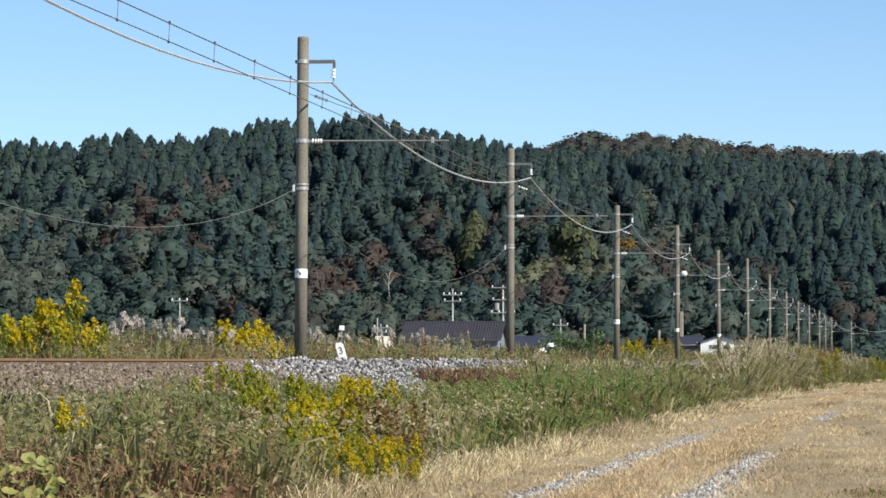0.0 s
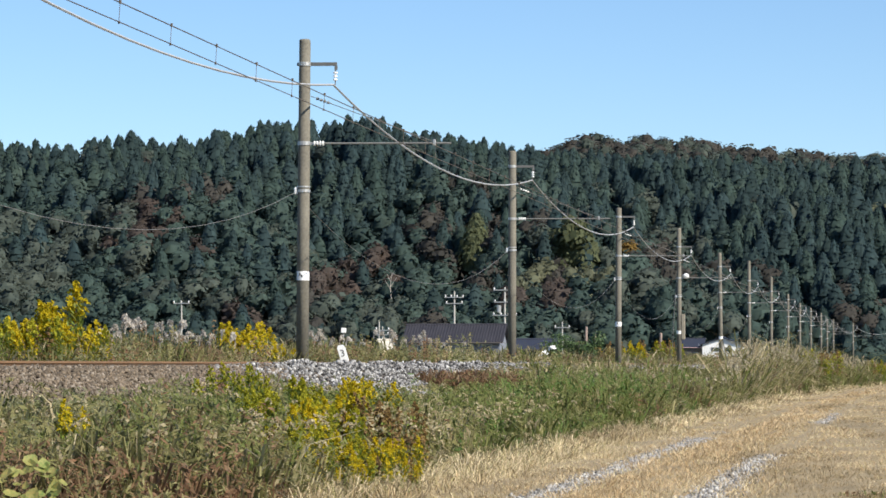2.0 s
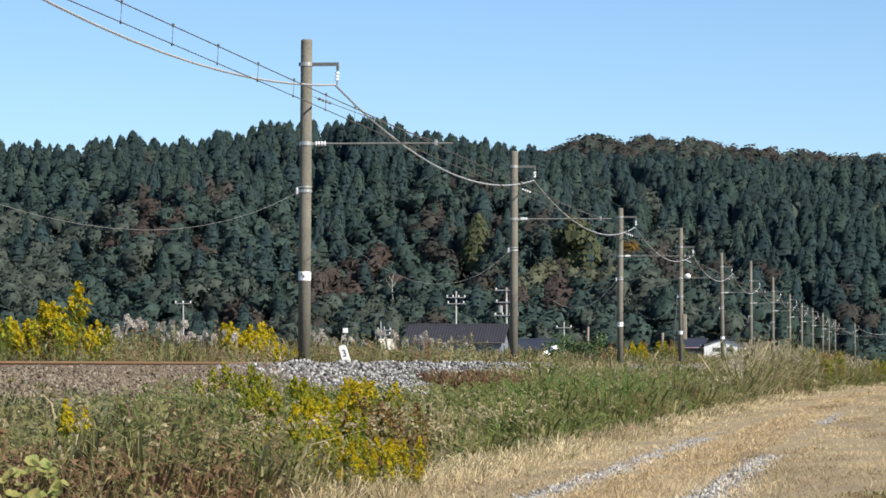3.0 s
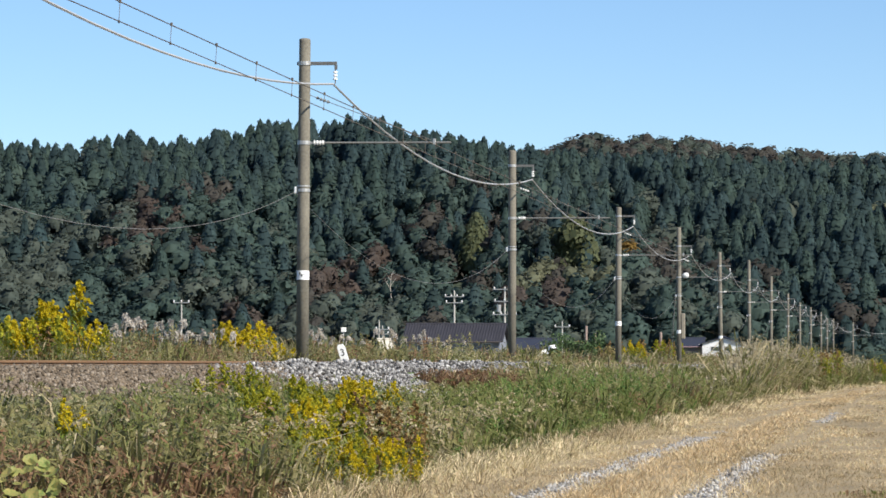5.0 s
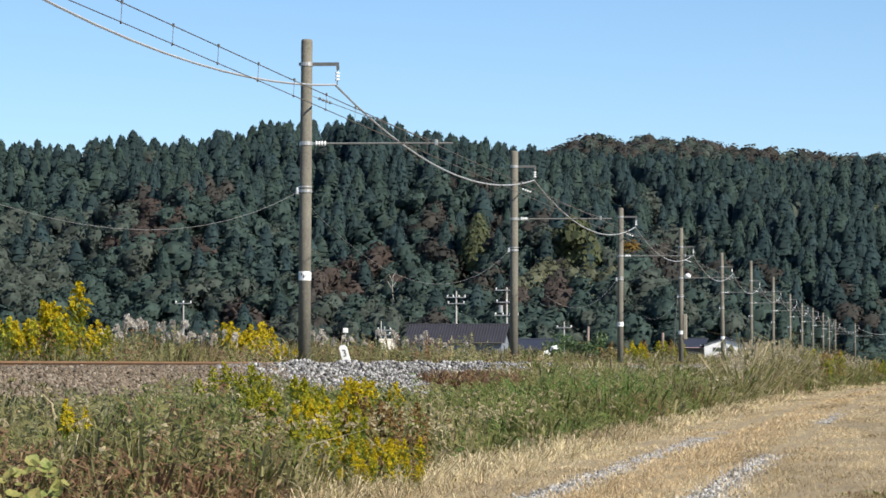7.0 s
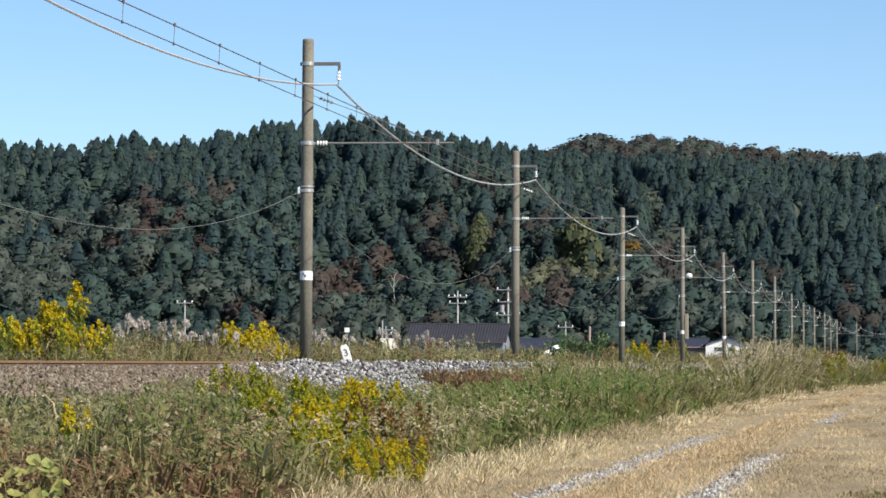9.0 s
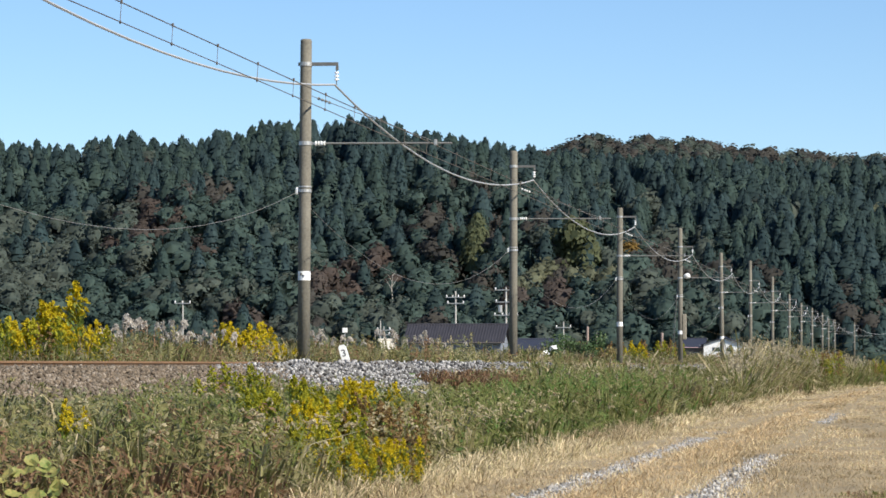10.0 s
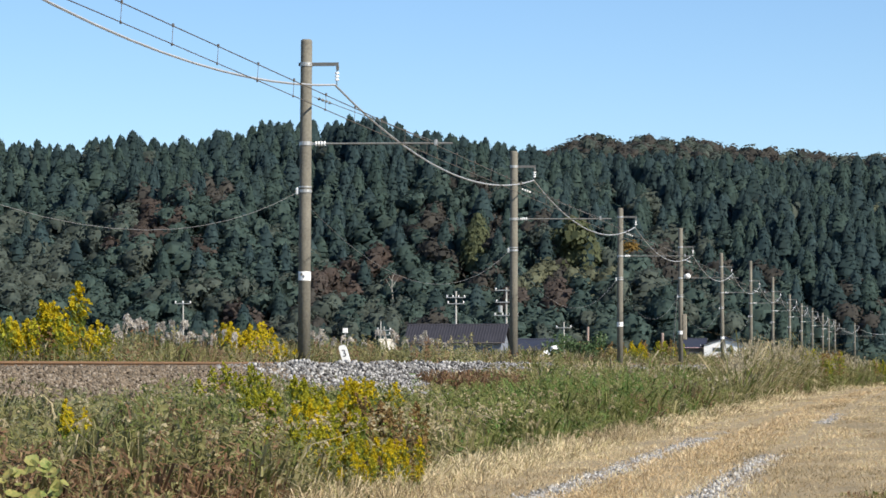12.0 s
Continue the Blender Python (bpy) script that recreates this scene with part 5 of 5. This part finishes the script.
# shrub hung with torn white plastic
def shrub(x, y, rx, h, m, label, seed, n=900):
    rng = np.random.default_rng(seed)
    root = empty("shrub", x, y, float(land(x, y)), label, "shrub")
    bm = bmesh.new()
    for k in range(7):
        a_ = rng.uniform(0, 6.28)
        tube(bm, [(0, 0, 0), (rx * 0.3 * math.cos(a_), rx * 0.3 * math.sin(a_), h * 0.4), (rx * 0.7 * math.cos(a_), rx * 0.7 * math.sin(a_), h * 0.75)], 0.03, 5, 0.01)
    part("branches", bm, M_BARK, root)
    k = 12
    cen = np.stack([rng.uniform(-rx, rx, k), rng.uniform(-0.6 * rx, 0.6 * rx, k), h * rng.uniform(0.3, 0.82, k)], -1)
    pick = rng.integers(0, k, n)
    d_ = rng.normal(size=(n, 3))
    d_ /= np.linalg.norm(d_, axis=1, keepdims=True)
    c = cen[pick] + d_ * (h * 0.2 * rng.uniform(0.6, 1.1, n))[:, None]
    ob = new("foliage", scraps_mesh("foliage", quads(c, d_ + rng.normal(0, 0.5, (n, 3)), rng.uniform(0.035, 0.07, n), rng), m))
    ob.parent = root
    tagged(ob, kind="stuff")
    return root


M_EVERGREEN = mat("dark_evergreen_leaves", (0.060, 0.105, 0.040), (0.085, 0.130, 0.050), 1.0, 0.5, island=0.35, through_light=0.2)
M_TANBUSH = mat("dry_tan_bush_leaves", (0.30, 0.24, 0.10), (0.22, 0.19, 0.08), 1.0, 0.7, island=0.35, through_light=0.3)
shrub(-17.6, 169, 1.15, 2.2, M_EVERGREEN, "dark green shrub in the weeds", 101, 2400)
shrub(-17.9, 156, 0.6, 1.7, M_EVERGREEN, "dark green shrub under torn plastic", 102, 1200)
shrub(-17.6, 178, 0.9, 1.7, M_TANBUSH, "dry tan bush in the weeds", 103, 2000)
for k, (dx, dz, s, tilt) in enumerate(((-0.30, 0.55, 0.42, 60), (0.0, 0.85, 0.5, 35), (0.42, 1.15, 0.36, 25))):
    bm = bmesh.new()
    bmesh.ops.create_grid(bm, x_segments=5, y_segments=5, size=s * 0.5)
    rr = np.random.default_rng(110 + k)
    for v_ in bm.verts:
        v_.co.z += 0.06 * math.sin(v_.co.x * 17 + k) + rr.uniform(-0.03, 0.03)
        v_.co.x += rr.uniform(-0.03, 0.03)
        v_.co.y *= 0.55
    bmesh.ops.solidify(bm, geom=bm.faces[:], thickness=0.006)
    o = part("plastic_sheet", bm, M_SHEET, None)
    o.matrix_world = pose(-17.75 + dx, 154.4, float(land(-17.75, 154)) + dz + 0.1, 60, -tilt, 0)
    tagged(o, "torn white plastic sheet caught on a shrub", "plastic sheet")


# single trees that stand out on the slope
def lone_tree(x, y, h, shape, m, label, size_up=1.0):
    z = float(land(x, y)) - 0.3
    root = empty("tree", x, y, z, label, "tree", "single trees on the hill")
    bm = tube(bmesh.new(), [(0, 0, 0), (0.05 * h * 0.1, 0, h * 0.4), (0, 0.02, h * 0.85)], h * 0.018, 7, h * 0.005)
    for k in range(6):
        a_ = k * 2.1
        tube(bm, [(0, 0, h * (0.3 + 0.07 * k)), (math.cos(a_) * h * 0.16, math.sin(a_) * h * 0.16, h * (0.42 + 0.07 * k))], h * 0.006, 5, h * 0.002)
    part("trunk", bm, M_BARK, root)
    o = new("crown", scraps_mesh("crown", shape * h, m))
    o.parent = root
    tagged(o, kind="stuff")
    return root


M_YELLOWTREE = mat("yellow_green_leaves", (0.140, 0.155, 0.076), (0.105, 0.125, 0.072), 0.1, **LEAF)
lone_tree(*SINGLES[0], cedar_shape(201, 600, 0.36), M_YELLOWTREE, "yellowing conical tree among the dark woods")
lone_tree(*SINGLES[1], broad_shape(202, 900, 0.44), M_YELLOWTREE, "large yellow-green broad-leaved tree on the slope")
lone_tree(*SINGLES[2], broad_shape(203, 700, 0.4), M_HAZED_BROAD[1], "olive broad-leaved tree on the slope")
lone_tree(*SINGLES[3], broad_shape(204, 700, 0.34), mat("orange_leaves", (0.26, 0.17, 0.05), (0.20, 0.14, 0.05), 0.1, **LEAF), "orange-yellow autumn tree on the slope")
snag = empty("dead_tree", -146.2, 901, float(land(-146.2, 901)) - 0.2, "pale leafless dead tree with bare branches", "tree")
M_SNAG = mat("bleached_dead_wood", (0.42, 0.39, 0.34), (0.34, 0.31, 0.27), 2, 0.9)
part("trunk", tube(bmesh.new(), [(0, 0, 0), (0.2, 0, 7), (-0.1, 0, 11), (0.3, 0, 14.5)], 0.22, 7, 0.05), M_SNAG, snag)
for k, (za, dx, dz) in enumerate(((10, -2.2, 4.0), (11, 2.4, 3.6), (12.5, -1.6, 2.8), (13.5, 1.5, 2.8), (9, 2.8, 2.6))):
    part("branch", tube(bmesh.new(), [(0, 0, za), (dx * 0.4, 0.2, za + dz * 0.4), (dx * 0.75, 0.1, za + dz * 0.75)], 0.09, 5, 0.03), M_SNAG, snag)


# ---------------------------------------------------------------- the wind
# sideways reach of the tallest goldenrod, in degrees of lean
GUST = [(0.0, 0.0), (0.5, 0.4), (1.0, 0.0), (1.5, -0.5), (2.0, -0.5), (2.5, -0.5), (3.0, -0.4), (4.0, 0.6), (5.0, 1.4), (5.5, 0.9), (6.0, 0.5),
        (6.5, 0.4), (7.0, 0.0), (8.0, -1.2), (9.0, -2.3), (9.5, -2.8), (10.0, -1.4), (10.5, 0.5), (11.0, 0.9), (11.5, 0.5), (12.0, 0.0)]


def motions():
    rest = TALL.matrix_basis.copy()
    at = Matrix.Translation(rest.translation)
    walk(TALL, [(t, at @ pose(0, 0, 0, 0, g, 0) @ at.inverted() @ rest) for t, g in GUST])
    for k, (p, reach) in enumerate(SWAYING):
        rest = p.matrix_basis.copy()
        at = Matrix.Translation(rest.translation)
        late = 0.9 * math.sin(k * 1.7)
        rows = []
        for t, g in GUST:
            lean = reach * (0.45 * g + 0.8 * math.sin(t * 1.9 + late + k))
            rows.append((t, at @ pose(0, 0, 0, 0.3 * lean, lean, 0) @ at.inverted() @ rest))
        walk(p, rows)


motions()
